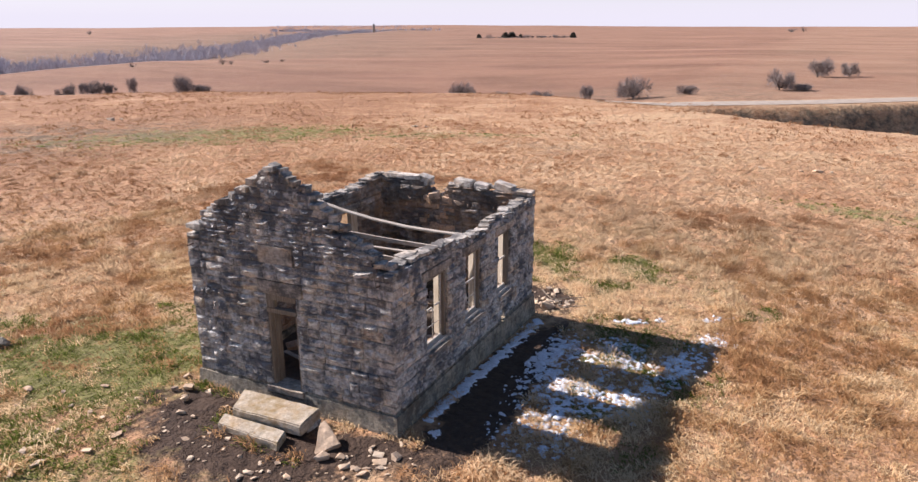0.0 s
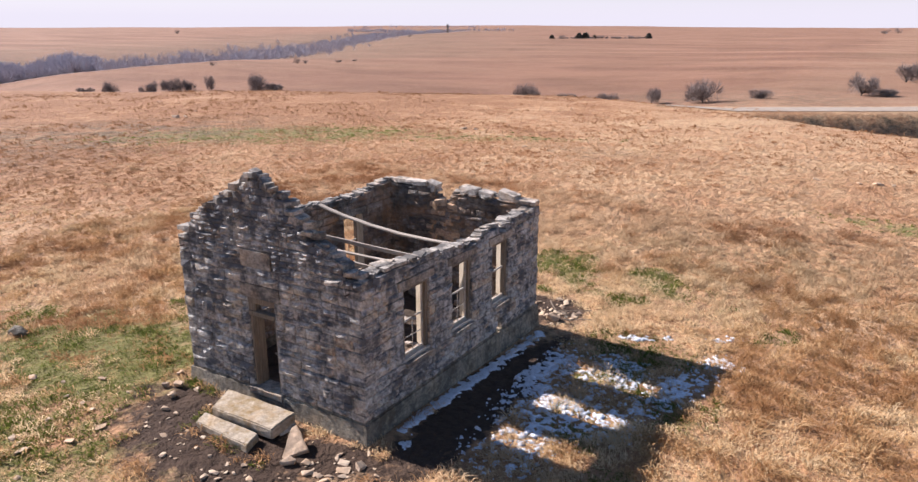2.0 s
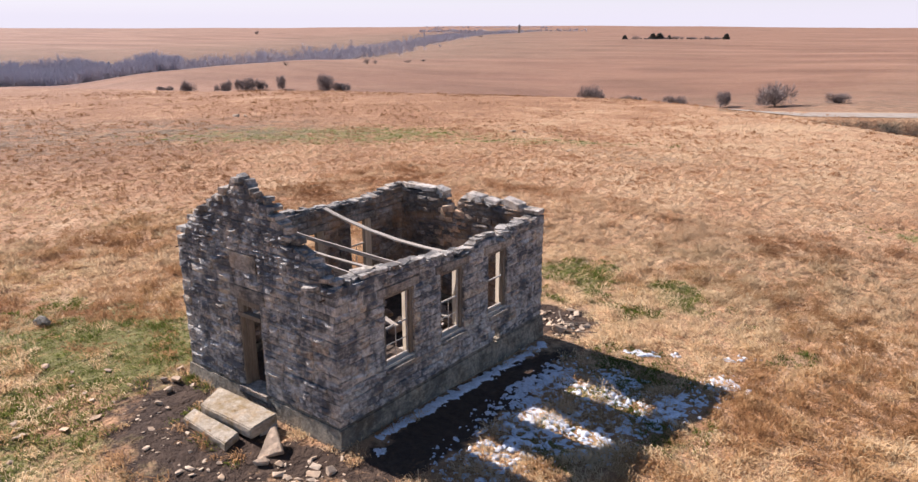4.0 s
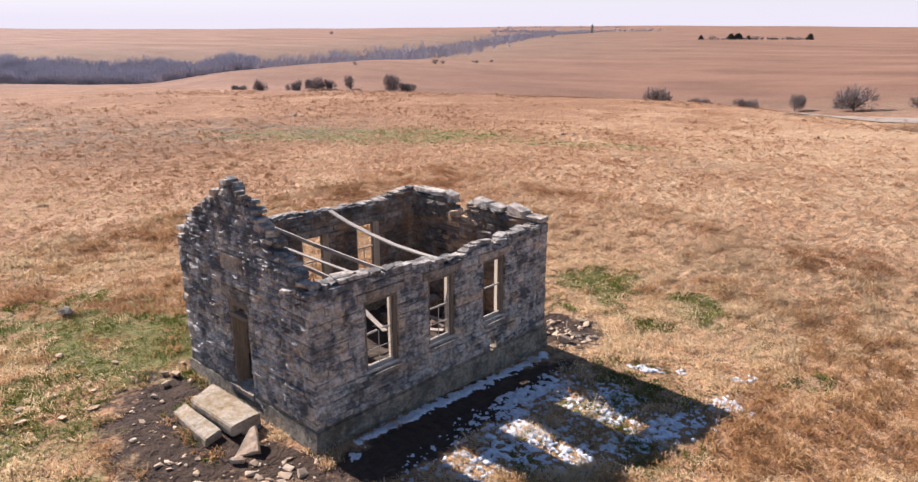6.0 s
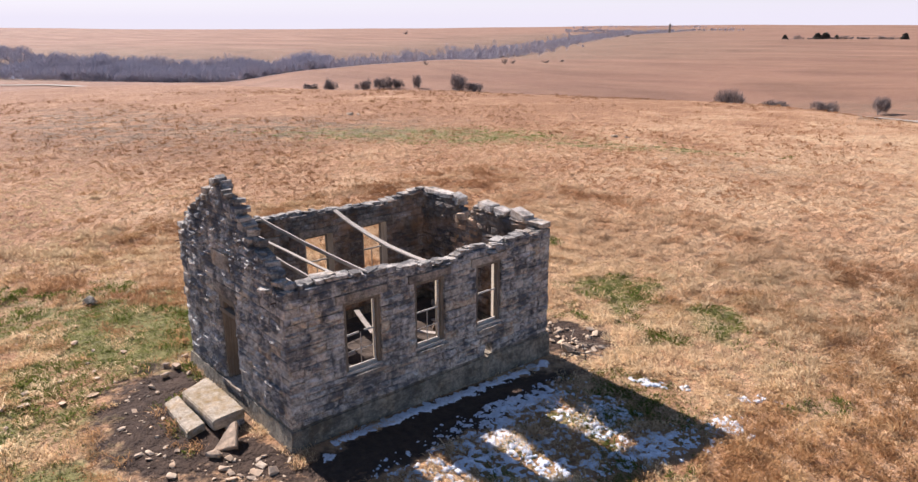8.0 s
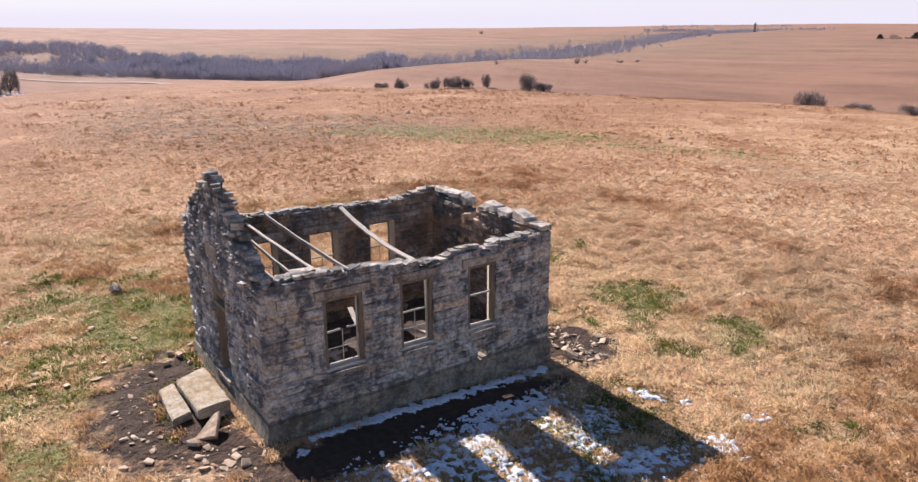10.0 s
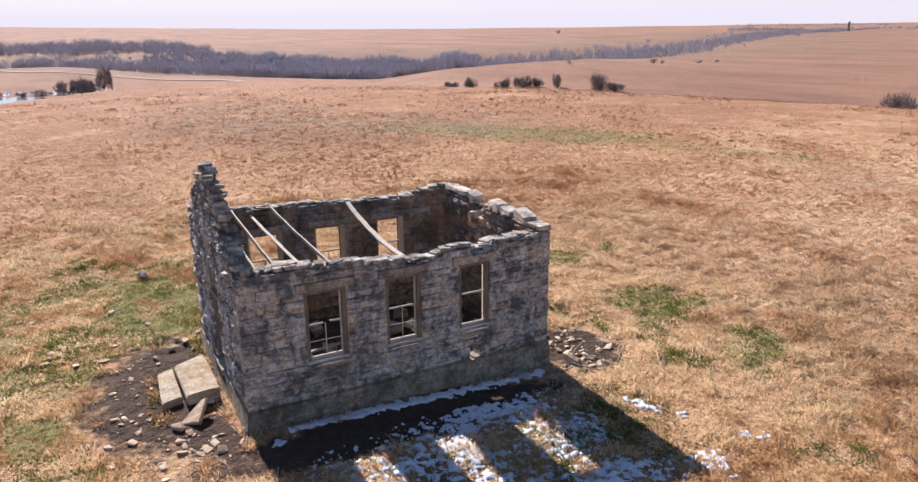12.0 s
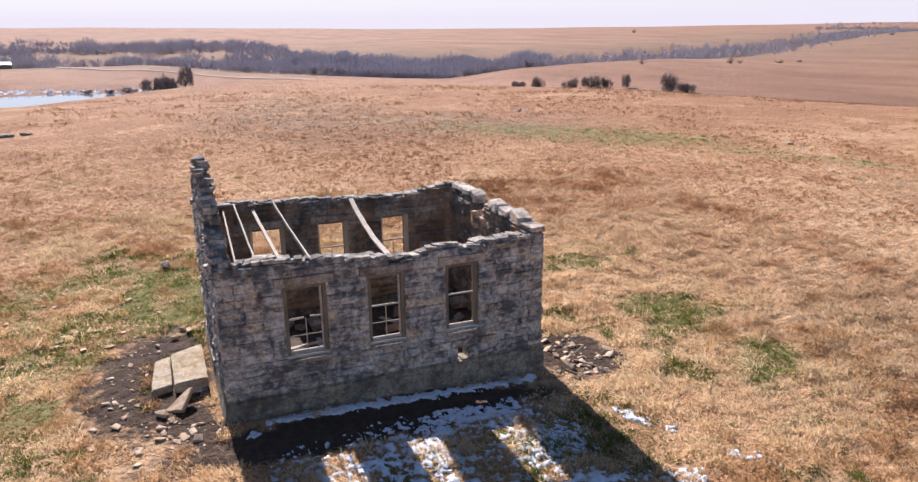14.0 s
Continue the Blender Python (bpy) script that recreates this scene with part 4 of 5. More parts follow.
bm = slab_bm([(-0.36, -0.34), (0.34, -0.28), (0.10, 0.56), (-0.06, 0.50)], -0.09, (0.05, 0.04, 0.03, 0.04), 0.02, 0.03, 4)
ob = tagged(part("tilted_slab", bm, ROCK, None), "tilted broken limestone slab beside the doorstep", "stone")
ob.matrix_basis = Matrix.Translation((-1.34, -1.24, 0.20)) @ pose(0, 0, 0, 27, -14, 40)
BIG = [(-1.1, -1.75, 0.6, 0.4, 0.34, 40), (-6.55, -0.85, 0.5, 0.35, 0.3, 10), (-6.2, -1.35, 0.4, 0.3, 0.28, 70), (-5.95, -0.7, 0.45, 0.3, 0.18, 20), (-5.75, -1.9, 0.4, 0.25, 0.2, 0),
       (-6.9, -1.1, 0.38, 0.3, 0.25, 50), (0.25, -1.2, 0.55, 0.3, 0.14, 30), (0.5, -0.85, 0.4, 0.35, 0.3, 80), (0.05, -0.95, 0.4, 0.28, 0.14, 15), (0.1, -1.8, 0.42, 0.35, 0.2, 100),
       (-0.4, -1.75, 0.45, 0.3, 0.16, 60), (-0.7, -1.5, 0.34, 0.3, 0.2, 10), (-7.2, -0.35, 0.42, 0.26, 0.2, 65), (-2.3, -3.0, 0.4, 0.26, 0.12, 20), (-0.9, -2.9, 0.45, 0.3, 0.16, 40), (0.55, -2.3, 0.4, 0.3, 0.14, 5)]
for i, (x, y, sx, sy, sz, rz) in enumerate(BIG):
    rock_at(x, y, sx * 0.7, sy * 0.7, sz * 0.75, 900 + i, 0, 0, rz)
small = [rock_mesh("rock", 0.2 * rng.uniform(0.7, 1.4), 0.17, 0.06 * rng.uniform(0.8, 1.5), 1300 + i, ROCK, 11) for i in range(10)]
for i in range(130):
    x, y = rng.gauss(-2.6, 2.3), rng.gauss(-2.3, 0.8)
    if i % 3 == 0:
        x, y = rng.gauss(0.1, 0.7), rng.gauss(-1.5, 0.5)
    if y > -0.2 + SKEW * x or (-4.8 < x < -1.0 and y > -2.15):
        continue
    s = rng.choice((0.3, 0.35, 0.4, 0.5, 0.6, 0.8, 1.1))
    ob = new("rock", small[i % 10])
    ob.matrix_basis = Matrix.Translation((x, y, float(land(x, y)) + 0.02 * s)) @ pose(0, 0, 0, rng.uniform(-12, 12), rng.uniform(-12, 12), rng.uniform(0, 360)) @ Matrix.Scale(s, 4)
    tagged(ob, "small broken limestone chip on the bare soil", "rock", "rubble before the door")
# pale stones that show in the grass before the ruin
for i in range(26):
    x, y = rng.uniform(-13, -5.5), rng.uniform(-7.5, -2.6)
    if soil_at(x, y) > 0.4:
        continue
    s = rng.choice((0.7, 0.9, 1.2, 1.6))
    ob = new("rock", small[i % 10])
    ob.matrix_basis = Matrix.Translation((x, y, float(land(x, y)) + 0.03 * s)) @ pose(0, 0, 0, rng.uniform(-10, 10), rng.uniform(-10, 10), rng.uniform(0, 360)) @ Matrix.Scale(s, 4)
    tagged(ob, "pale flat stone showing through the grass", "rock", "stones in the grass")
# heap at the back corner
for i in range(75):
    x, y = rng.gauss(-0.3, 0.95), rng.gauss(11.1, 0.75)
    if y < 9.95 + SKEW * x:
        continue
    s = rng.choice((0.4, 0.5, 0.6, 0.8, 1.1))
    ob = new("rock", small[i % 10])
    s *= 1.25
    ob.matrix_basis = Matrix.Translation((x, y, float(land(x, y)) + 0.03 * s)) @ pose(0, 0, 0, rng.uniform(-20, 20), rng.uniform(-20, 20), rng.uniform(0, 360)) @ Matrix.Scale(s, 4)
    tagged(ob, "broken stone in the heap at the back corner", "rock", "rubble at the back corner")
rock_at(0.35, 10.5, 0.55, 0.4, 0.32, 777, 25, 10, 30, label="tilted limestone block in the heap at the corner", group="rubble at the back corner")
for a, b in (((0.5, 10.6, 0.1), (1.6, 11.2, 0.16)), ((0.9, 10.1, 0.05), (1.9, 10.5, 0.12)), ((-0.2, 11.4, 0.1), (0.6, 10.3, 0.2))):
    tagged(part("stick", bar(a, b, 0.04, 0.035, 0.004, 0, 3, 0.6, 0.01), FRAME_WOOD, None), "grey stick on the rubble heap", "stick", group="sticks on the heap")
rock_at(-14.3, -1.65, 0.62, 0.45, 0.4, 60, 0, 0, 20, label="lone brown rock in the grass", group="rocks in the grass", material=FOOTING)

# ---- snow lying in the shade ----
def snow_cover():
    n = 0.05
    xs, ys = np.arange(-0.2, 9.0, n), np.arange(-0.6, 14.0, n)
    X, Y = np.meshgrid(xs, ys, indexing="ij")
    f1 = np.array([[noise.fractal((a * 0.7, b * 0.7, 2.0), 0.8, 2.1, 5) for b in ys] for a in xs])
    f2 = np.array([[noise.fractal((a * 4.6, b * 4.6, 7.0), 0.55, 2.1, 5) for b in ys] for a in xs])
    yl = Y - SKEW * X
    field = np.zeros(X.shape)
    for cx, cy, rx, ry, rot, k in ((2.1, 6.4, 0.9, 2.6, 0, 0.60), (3.2, 4.4, 1.2, 2.2, 0, 0.58), (3.7, 7.2, 1.3, 1.6, 0, 0.52), (5.6, 7.5, 0.7, 3.2, -18, 0.60), (3.2, 2.3, 1.3, 1.4, 0, 0.46),
                                   (5.0, 4.6, 0.9, 1.0, 0, 0.42), (3.5, 10.8, 0.55, 0.22, 20, 0.66), (4.5, 11.4, 0.4, 0.2, 20, 0.5), (6.1, 12.25, 0.4, 0.2, 20, 0.56), (6.55, 12.8, 0.45, 0.22, 20, 0.58),
                                   (6.6, 10.5, 0.6, 0.45, 0, 0.52), (4.1, 8.6, 0.8, 0.3, 20, 0.5)):
        field = np.maximum(field, ell(X, Y, cx, cy, rx, ry, rot) * k)
    body = field + 0.26 * f1 + 0.50 * f2 - 0.45 - 0.3 * (field < 0.12)
    strip = 0.27 - np.abs(X - 0.36 - 0.012 * yl) * 1.5 + 0.24 * f2 + 0.12 * f1
    strip = np.where((yl > 0.9) & (yl < 9.3), strip, -1)
    lump = 0.3 - np.hypot(X - 0.85, Y - 0.55) * 1.5 + 0.2 * f2
    v = np.maximum(np.maximum(body * (X > 1.3) - (X <= 1.3), strip), lump)
    Z = land(X, Y) + np.where(v > 0, 0.014 + 0.05 * np.sqrt(np.clip(v, 0, 1)) + 0.02 * f2, -0.05)
    ids = -np.ones(X.shape, int)
    keep = (v[:-1, :-1] > 0) | (v[1:, :-1] > 0) | (v[1:, 1:] > 0) | (v[:-1, 1:] > 0)
    use = np.zeros(X.shape, bool)
    for a, b in ((0, 0), (1, 0), (1, 1), (0, 1)):
        use[a:X.shape[0] - 1 + a, b:X.shape[1] - 1 + b] |= keep
    ids[use] = np.arange(use.sum())
    q = np.stack([ids[:-1, :-1], ids[1:, :-1], ids[1:, 1:], ids[:-1, 1:]], -1)[keep]
    me = bpy.data.meshes.new("snow")
    me.from_pydata(np.stack([X[use], Y[use], Z[use]], -1).tolist(), [], q.tolist())
    me.materials.append(SNOW)
    me.polygons.foreach_set("use_smooth", [True] * len(me.polygons))
    tagged(new("snow", me), "patchy old snow lying in the shade of the wall", "snow", kind="stuff")
    return lambda x, y: v[np.clip(((x + 0.2) / n).astype(int), 0, len(xs) - 1), np.clip(((y + 0.6) / n).astype(int), 0, len(ys) - 1)] * ((x > 0) & (x < 8.9) & (y > -0.5) & (y < 13.9))


snow_at = snow_cover()


# ---- grass ----
def value_noise(x, y, s, seed):
    """Smooth noise from 0 to 1 on many points at once."""
    r = np.random.default_rng(seed)
    tab = r.random((256, 256))
    x, y = x / s + 500, y / s + 500
    i, j = np.floor(x).astype(int), np.floor(y).astype(int)
    u, w = smooth(x - i), smooth(y - j)
    i, j, i1, j1 = i % 256, j % 256, (i + 1) % 256, (j + 1) % 256
    return (tab[i, j] * (1 - u) + tab[i1, j] * u) * (1 - w) + (tab[i, j1] * (1 - u) + tab[i1, j1] * u) * w


STRAW = np.array([(0.42, 0.235, 0.110), (0.52, 0.31, 0.150), (0.60, 0.385, 0.195), (0.72, 0.50, 0.275), (0.82, 0.62, 0.38)])
RUSSET = np.array([(0.39, 0.195, 0.098), (0.47, 0.25, 0.130), (0.55, 0.31, 0.168), (0.63, 0.39, 0.225), (0.73, 0.50, 0.31)])


def grass_patch(name, x, y, tall, wide, blades, label, spread=0.16, tight=0.25, pale=0.0):
    """Tufts of leaning blades at the given places."""
    tone = 0.36 * value_noise(x, y, 9, 1) + 0.42 * value_noise(x, y, 2.3, 2) + 0.60 * value_noise(x, y, 0.9, 3) - 0.20
    tone = tone + 0.07 - 0.05 * smooth((y - 0.3 * x - 13) / 22) + 0.05 * smooth((y - 60) / 40) + pale + 0.12 * (smooth((x + 13) / 12) * (1 - smooth((y - 14) / 8)) + 0.5 * smooth((y - 14) / 8)) - 0.05 + 0.36 * ell(x, y, 2.2, 13.6, 5, 3.4, 30) - 0.20 * ell(x, y, 7, 20, 9, 8) - 0.05 * ell(x, y, 11, 13, 6, 6) + 0.20 * ell(x, y, -5, 20, 9, 8) + 0.20 * (value_noise(x, y, 4.5, 33) - 0.5) + 0.06 * ell(x, y, -6, -6, 9, 5)
    g = green_at(x, y) + 1.6 * (value_noise(x, y, 2.0, 4) - 0.5) + 0.9 * (value_noise(x, y, 0.6, 5) - 0.5) - 0.08
    n = len(x)
    z = land(x, y) + tussock(x, y)
    size = (0.22 + 0.6 * value_noise(x, y, 1.1, 6) + 1.6 * value_noise(x, y, 0.55, 16) ** 2) * nr.uniform(0.6, 1.25, n)
    isg = (g > 0.46) & (green_at(x, y) > 0.14) & (nr.random(n) < 0.85)
    size = np.where(isg, size * 0.55, size) * np.where(snow_at(x, y) > 0, 0.8, 1.0)
    X, Y, Z, S = (np.repeat(q, blades) for q in (x, y, z, size))
    m = n * blades
    a = nr.uniform(0, 2 * np.pi, m)
    wind = 2.6 + 1.4 * np.repeat(value_noise(x, y, 3.0, 8), blades) * 3
    lean = nr.uniform(0.6, 1.35, m)
    h = tall * S * nr.uniform(0.6, 1.2, m)
    hx = np.cos(a) * 0.75 + np.cos(wind) * 0.3
    hy = np.sin(a) * 0.75 + np.sin(wind) * 0.3
    bx, by = X + nr.normal(0, tall * tight, m), Y + nr.normal(0, tall * tight, m)
    b = nr.uniform(0, np.pi, m)
    w = wide * nr.uniform(0.6, 1.3, m)
    co = np.empty((m, 4, 3), np.float32)
    up = h * np.clip(1.15 - 0.68 * lean, 0.25, 1)
    droop = nr.uniform(0.35, 1.0, m)
    mx, my, mz = bx + hx * h * lean * 0.5, by + hy * h * lean * 0.5, Z + up * 0.78
    co[:, 0] = np.stack([bx, by, Z - 0.03], -1)
    co[:, 1] = np.stack([mx - np.cos(b) * w / 2, my - np.sin(b) * w / 2, mz], -1)
    co[:, 2] = np.stack([bx + hx * h * lean, by + hy * h * lean, Z + up * droop], -1)
    co[:, 3] = np.stack([mx + np.cos(b) * w / 2, my + np.sin(b) * w / 2, mz], -1)
    k = np.clip((np.repeat(tone, blades) - 0.28) / 0.44 + nr.normal(0, spread, m), 0, 0.999) * 4
    i = k.astype(int)
    mid = np.repeat(smooth((y - 0.35 * x - 13 + 8 * (value_noise(x, y, 6, 14) - 0.5)) / 14), blades)[:, None]
    drift = np.repeat(0.6 * smooth((0.6 * value_noise(x, y, 3.4, 18) + 0.4 * value_noise(x, y, 1.2, 19) - 0.40) / 0.16), blades)[:, None]
    drift = drift * np.repeat(1 - 0.8 * ell(x, y, -6, -6, 9, 5), blades)[:, None]
    drift = drift * np.repeat(1 - 0.85 * smooth((x - 1) / 5), blades)[:, None]
    mid = np.maximum(mid, drift)
    i1, k = np.minimum(i + 1, 4), (k - i)[:, None]
    col = (STRAW[i] + (STRAW[i1] - STRAW[i]) * k) * (1 - mid) + (RUSSET[i] + (RUSSET[i1] - RUSSET[i]) * k) * mid
    col = col * np.repeat(0.77 + 0.27 * np.maximum(smooth((x + 30) / 28) * (1 - 0.25 * smooth((x + 4) / 8) * smooth((y - 14) / 8)), 0.8 * smooth((y - 16) / 8) * smooth((x + 45) / 20)), blades)[:, None]
    col = col * np.repeat(1 - 0.13 * smooth((y - 0.3 * x - 16) / 10) - 0.16 * ell(x, y, 5, 22, 8, 7), blades)[:, None]
    gc = np.array([(0.075, 0.105, 0.020), (0.205, 0.228, 0.052)])
    gr = gc[0] + (gc[1] - gc[0]) * nr.random(m)[:, None]
    col = np.where(np.repeat(isg, blades)[:, None], gr, col)
    me = bpy.data.meshes.new(name)
    me.vertices.add(m * 4)
    me.vertices.foreach_set("co", co.ravel())
    me.loops.add(m * 4)
    me.loops.foreach_set("vertex_index", np.arange(m * 4, dtype=np.int32))
    me.polygons.add(m)
    me.polygons.foreach_set("loop_start", np.arange(0, m * 4, 4, dtype=np.int32))
    me.update(calc_edges=True)
    at = me.attributes.new("tint", "FLOAT_COLOR", "POINT")
    at.data.foreach_set("color", np.concatenate([np.repeat(col, 4, 0), np.ones((m * 4, 1))], 1).astype(np.float32).ravel())
    me.materials.append(BLADES)
    tagged(new(name, me), label, "grass", kind="stuff")


def scatter(n, x0, x1, y0, y1):
    return nr.uniform(x0, x1, n), nr.uniform(y0, y1, n)


x, y = scatter(150000, -26, 20, -18, 30)
bare = soil_at(x, y) + 0.7 * (value_noise(x, y, 0.6, 9) - 0.5)
inside = (x > -7.0) & (x < 0.2) & (y > -0.12 + SKEW * x) & (y < 9.85 + SKEW * x)
slab = (x > -4.8) & (x < -1.9) & (y > -2.1) & (y < -0.3)
reach = np.hypot(x + 3, y - 6)
ok = (nr.random(len(x)) < 1 - 0.85 * smooth((reach - 12) / 12)) & (value_noise(x, y, 0.5, 17) + 0.5 * nr.random(len(x)) > 0.42) & (bare < 0.45) & ~inside & ~slab & ~((snow_at(x, y) > 0.02) & (nr.random(len(x)) < 0.12))
grass_patch("prairie_grass", x[ok], y[ok], 0.25, 0.026, 5, "dry tan and rust prairie grass with green tufts", 0.16)
# tussocks of old grass that droop outwards
x, y = scatter(13000, -26, 20, -18, 30)
ok = (value_noise(x, y, 2.6, 21) > 0.30) & (soil_at(x, y) < 0.25) & ~((x > -7.2) & (x < 0.5) & (y > -0.4) & (y < 10.2)) & ((snow_at(x, y) < 0.02) | (nr.random(len(x)) < 0.2))
ok &= (green_at(x, y) < 0.45) | (nr.random(len(x)) < 0.3)
x, y = x[ok], y[ok]
for cx, cy, sx, sy, n in ((-3.3, -2.2, 0.6, 0.08, 8), (-1.75, -2.0, 0.14, 0.14, 4), (-1.3, -0.36, 0.5, 0.06, 4), (-5.3, -0.6, 0.5, 0.12, 6), (-6.3, -0.5, 0.4, 0.1, 5), (-4.65, -1.6, 0.08, 0.35, 7),
                          (4.3, 7.0, 0.6, 0.2, 12), (4.0, 4.8, 0.5, 0.15, 9), (4.4, 2.6, 0.5, 0.15, 8)):
    x, y = np.append(x, nr.normal(cx, sx, n)), np.append(y, nr.normal(cy, sy, n))
grass_patch("bunch_grass", x, y, 0.36, 0.030, 26, "drooping bleached tussocks of straw in the prairie", 0.13, 0.30, 0.14)
x, y = scatter(60000, -75, 40, -25, 65)
far = np.hypot(x + 3, y - 6)
ok = (nr.random(len(x)) < smooth((far - 12) / 10)) & (nr.random(len(x)) < 1 - smooth((far - 30) / 36))
grass_patch("prairie_grass", x[ok], y[ok], 0.24, 0.050, 9, "dry tan and rust prairie grass across the field", 0.10, 0.32, pale=0.05)

# darker clumps of dead weeds far out in the field
x, y = scatter(15000, -115, 35, -20, 105)
far = np.hypot(x + 3, y - 6)
ok = (far > 38) & (nr.random(len(x)) < smooth((far - 38) / 20)) & (value_noise(x, y, 7, 41) + 0.5 * value_noise(x, y, 2.2, 42) > 0.72)
grass_patch("weed_clumps", x[ok], y[ok], 0.36, 0.11, 6, "low russet clumps of dead weeds far across the field", 0.10, 0.40, pale=-0.30)

# ---- trees and bushes ----
def twig_crown(rx, ry, rz, n, thick, r, base=0.15):
    """A bare crown: many thin twigs that fan out from a few limbs."""
    g = Geo()
    lobes = [(r.uniform(-0.55, 0.55) * rx, r.uniform(-0.55, 0.55) * ry, (0.34 + r.uniform(-0.14, 0.26)) * rz, r.uniform(0.38, 0.62)) for _ in range(8)]
    for _ in range(n):
        lx, ly, lz, s = r.choice(lobes)
        d = Vector((r.gauss(0, 1), r.gauss(0, 1), r.gauss(0.25, 0.8))).normalized()
        k = r.uniform(0.35, 1.0) ** 0.6
        tip = Vector((lx + d.x * rx * s * k, ly + d.y * ry * s * k, max(rz * base * 0.4, lz + d.z * rz * s * k)))
        root = Vector((lx, ly, lz)).lerp(tip, r.uniform(0.2, 0.7)) - Vector((0, 0, r.uniform(0, 0.12) * rz))
        side = (tip - root).cross(Vector((r.gauss(0, 1), r.gauss(0, 1), r.gauss(0, 1)))).normalized() * thick * r.uniform(0.6, 1.4)
        g.add([root - side, root + side, tip], [(0, 1, 2)])
    return g, lobes


def limb(g, a, b, ra, rb, sides=5):
    a, b = Vector(a), Vector(b)
    way = (b - a).normalized()
    u = way.orthogonal().normalized()
    w = way.cross(u)
    ring = [p + (u * math.cos(i / sides * math.tau) + w * math.sin(i / sides * math.tau)) * q for p, q in ((a, ra), (b, rb)) for i in range(sides)]
    g.add(ring, [(i, (i + 1) % sides, sides + (i + 1) % sides, sides + i) for i in range(sides)])


def bush(x, y, rx, rz, seed, label, name="bare_tree", mat=TWIGS, n=2200, group="bare trees on the prairie"):
    r = random.Random(seed)
    ob = tagged(new(name), label, "tree", group)
    ob.location = (x, y, float(land(x, y)) - 0.1)
    g, lobes = twig_crown(rx, rx * r.uniform(0.75, 1.0), rz, n, rx * 0.009, r)
    t = Geo()
    limb(t, (0, 0, -0.3), (0, 0, rz * 0.14), rx * 0.05, rx * 0.04)
    for lx, ly, lz, s in lobes:
        limb(t, (0, 0, rz * 0.1), (lx, ly, lz), rx * 0.035, rx * 0.012)
    link_mesh("trunk", t.mesh("trunk", BARK), ob)
    link_mesh("crown", g.mesh("crown", mat), ob)
    return ob


CAM0 = (8.6, -13.3)


def seen_from(az, d, at=CAM0):
    q = polar(az, d)
    return at[0] + q[0], at[1] + q[1]


for i, (az, d, rx, rz) in enumerate(((48.1, 247, 4.3, 6.4), (46.9, 248, 3.8, 3.2), (54.4, 264, 3.8, 5.2), (53.4, 265, 3.0, 4.0), (56.0, 260, 3.3, 4.8), (58.6, 262, 3.2, 4.6), (51.6, 262, 2.4, 5.0), (60.2, 264, 3.2, 2.6),
                                     (26.5, 200, 3.6, 7.2), (23.3, 196, 3.4, 3.2), (20.2, 196, 2.6, 3.0), (16.8, 190, 2.6, 4.2), (13.0, 185, 3.9, 5.4), (8.9, 190, 2.4, 2.4), (2.5, 205, 3.2, 5.4), (0.1, 262, 4.0, 6.2), (-1.9, 266, 2.8, 4.6), (0.9, 207, 3.0, 1.8))):
    x, y = seen_from(az, d * (1.12 if az > 30 else 1.06))
    bush(x, y, rx * 1.45, rz * 1.25, 40 + i, "bare grey tree on the far slope" if rz > 4 else "low bare grey bush on the far slope")
x, y = seen_from(90.1, 345, (16.8, -0.6))
bush(x, y, 7.5, 9.5, 77, "dense bare brown tree beside the pond", n=2600)
x, y = seen_from(91.5, 350, (16.8, -0.6))
bush(x, y, 6.5, 7.5, 78, "dense bare brown tree beside the pond", n=2200)
x, y = seen_from(89.2, 385, (16.8, -0.6))
bush(x, y, 6.5, 14, 80, "tall bare brown tree behind the pond brush", n=2400)
x, y = seen_from(85.8, 345, (16.8, -0.6))
bush(x, y, 2.6, 3.6, 79, "small dark bush beside the lane", n=900)


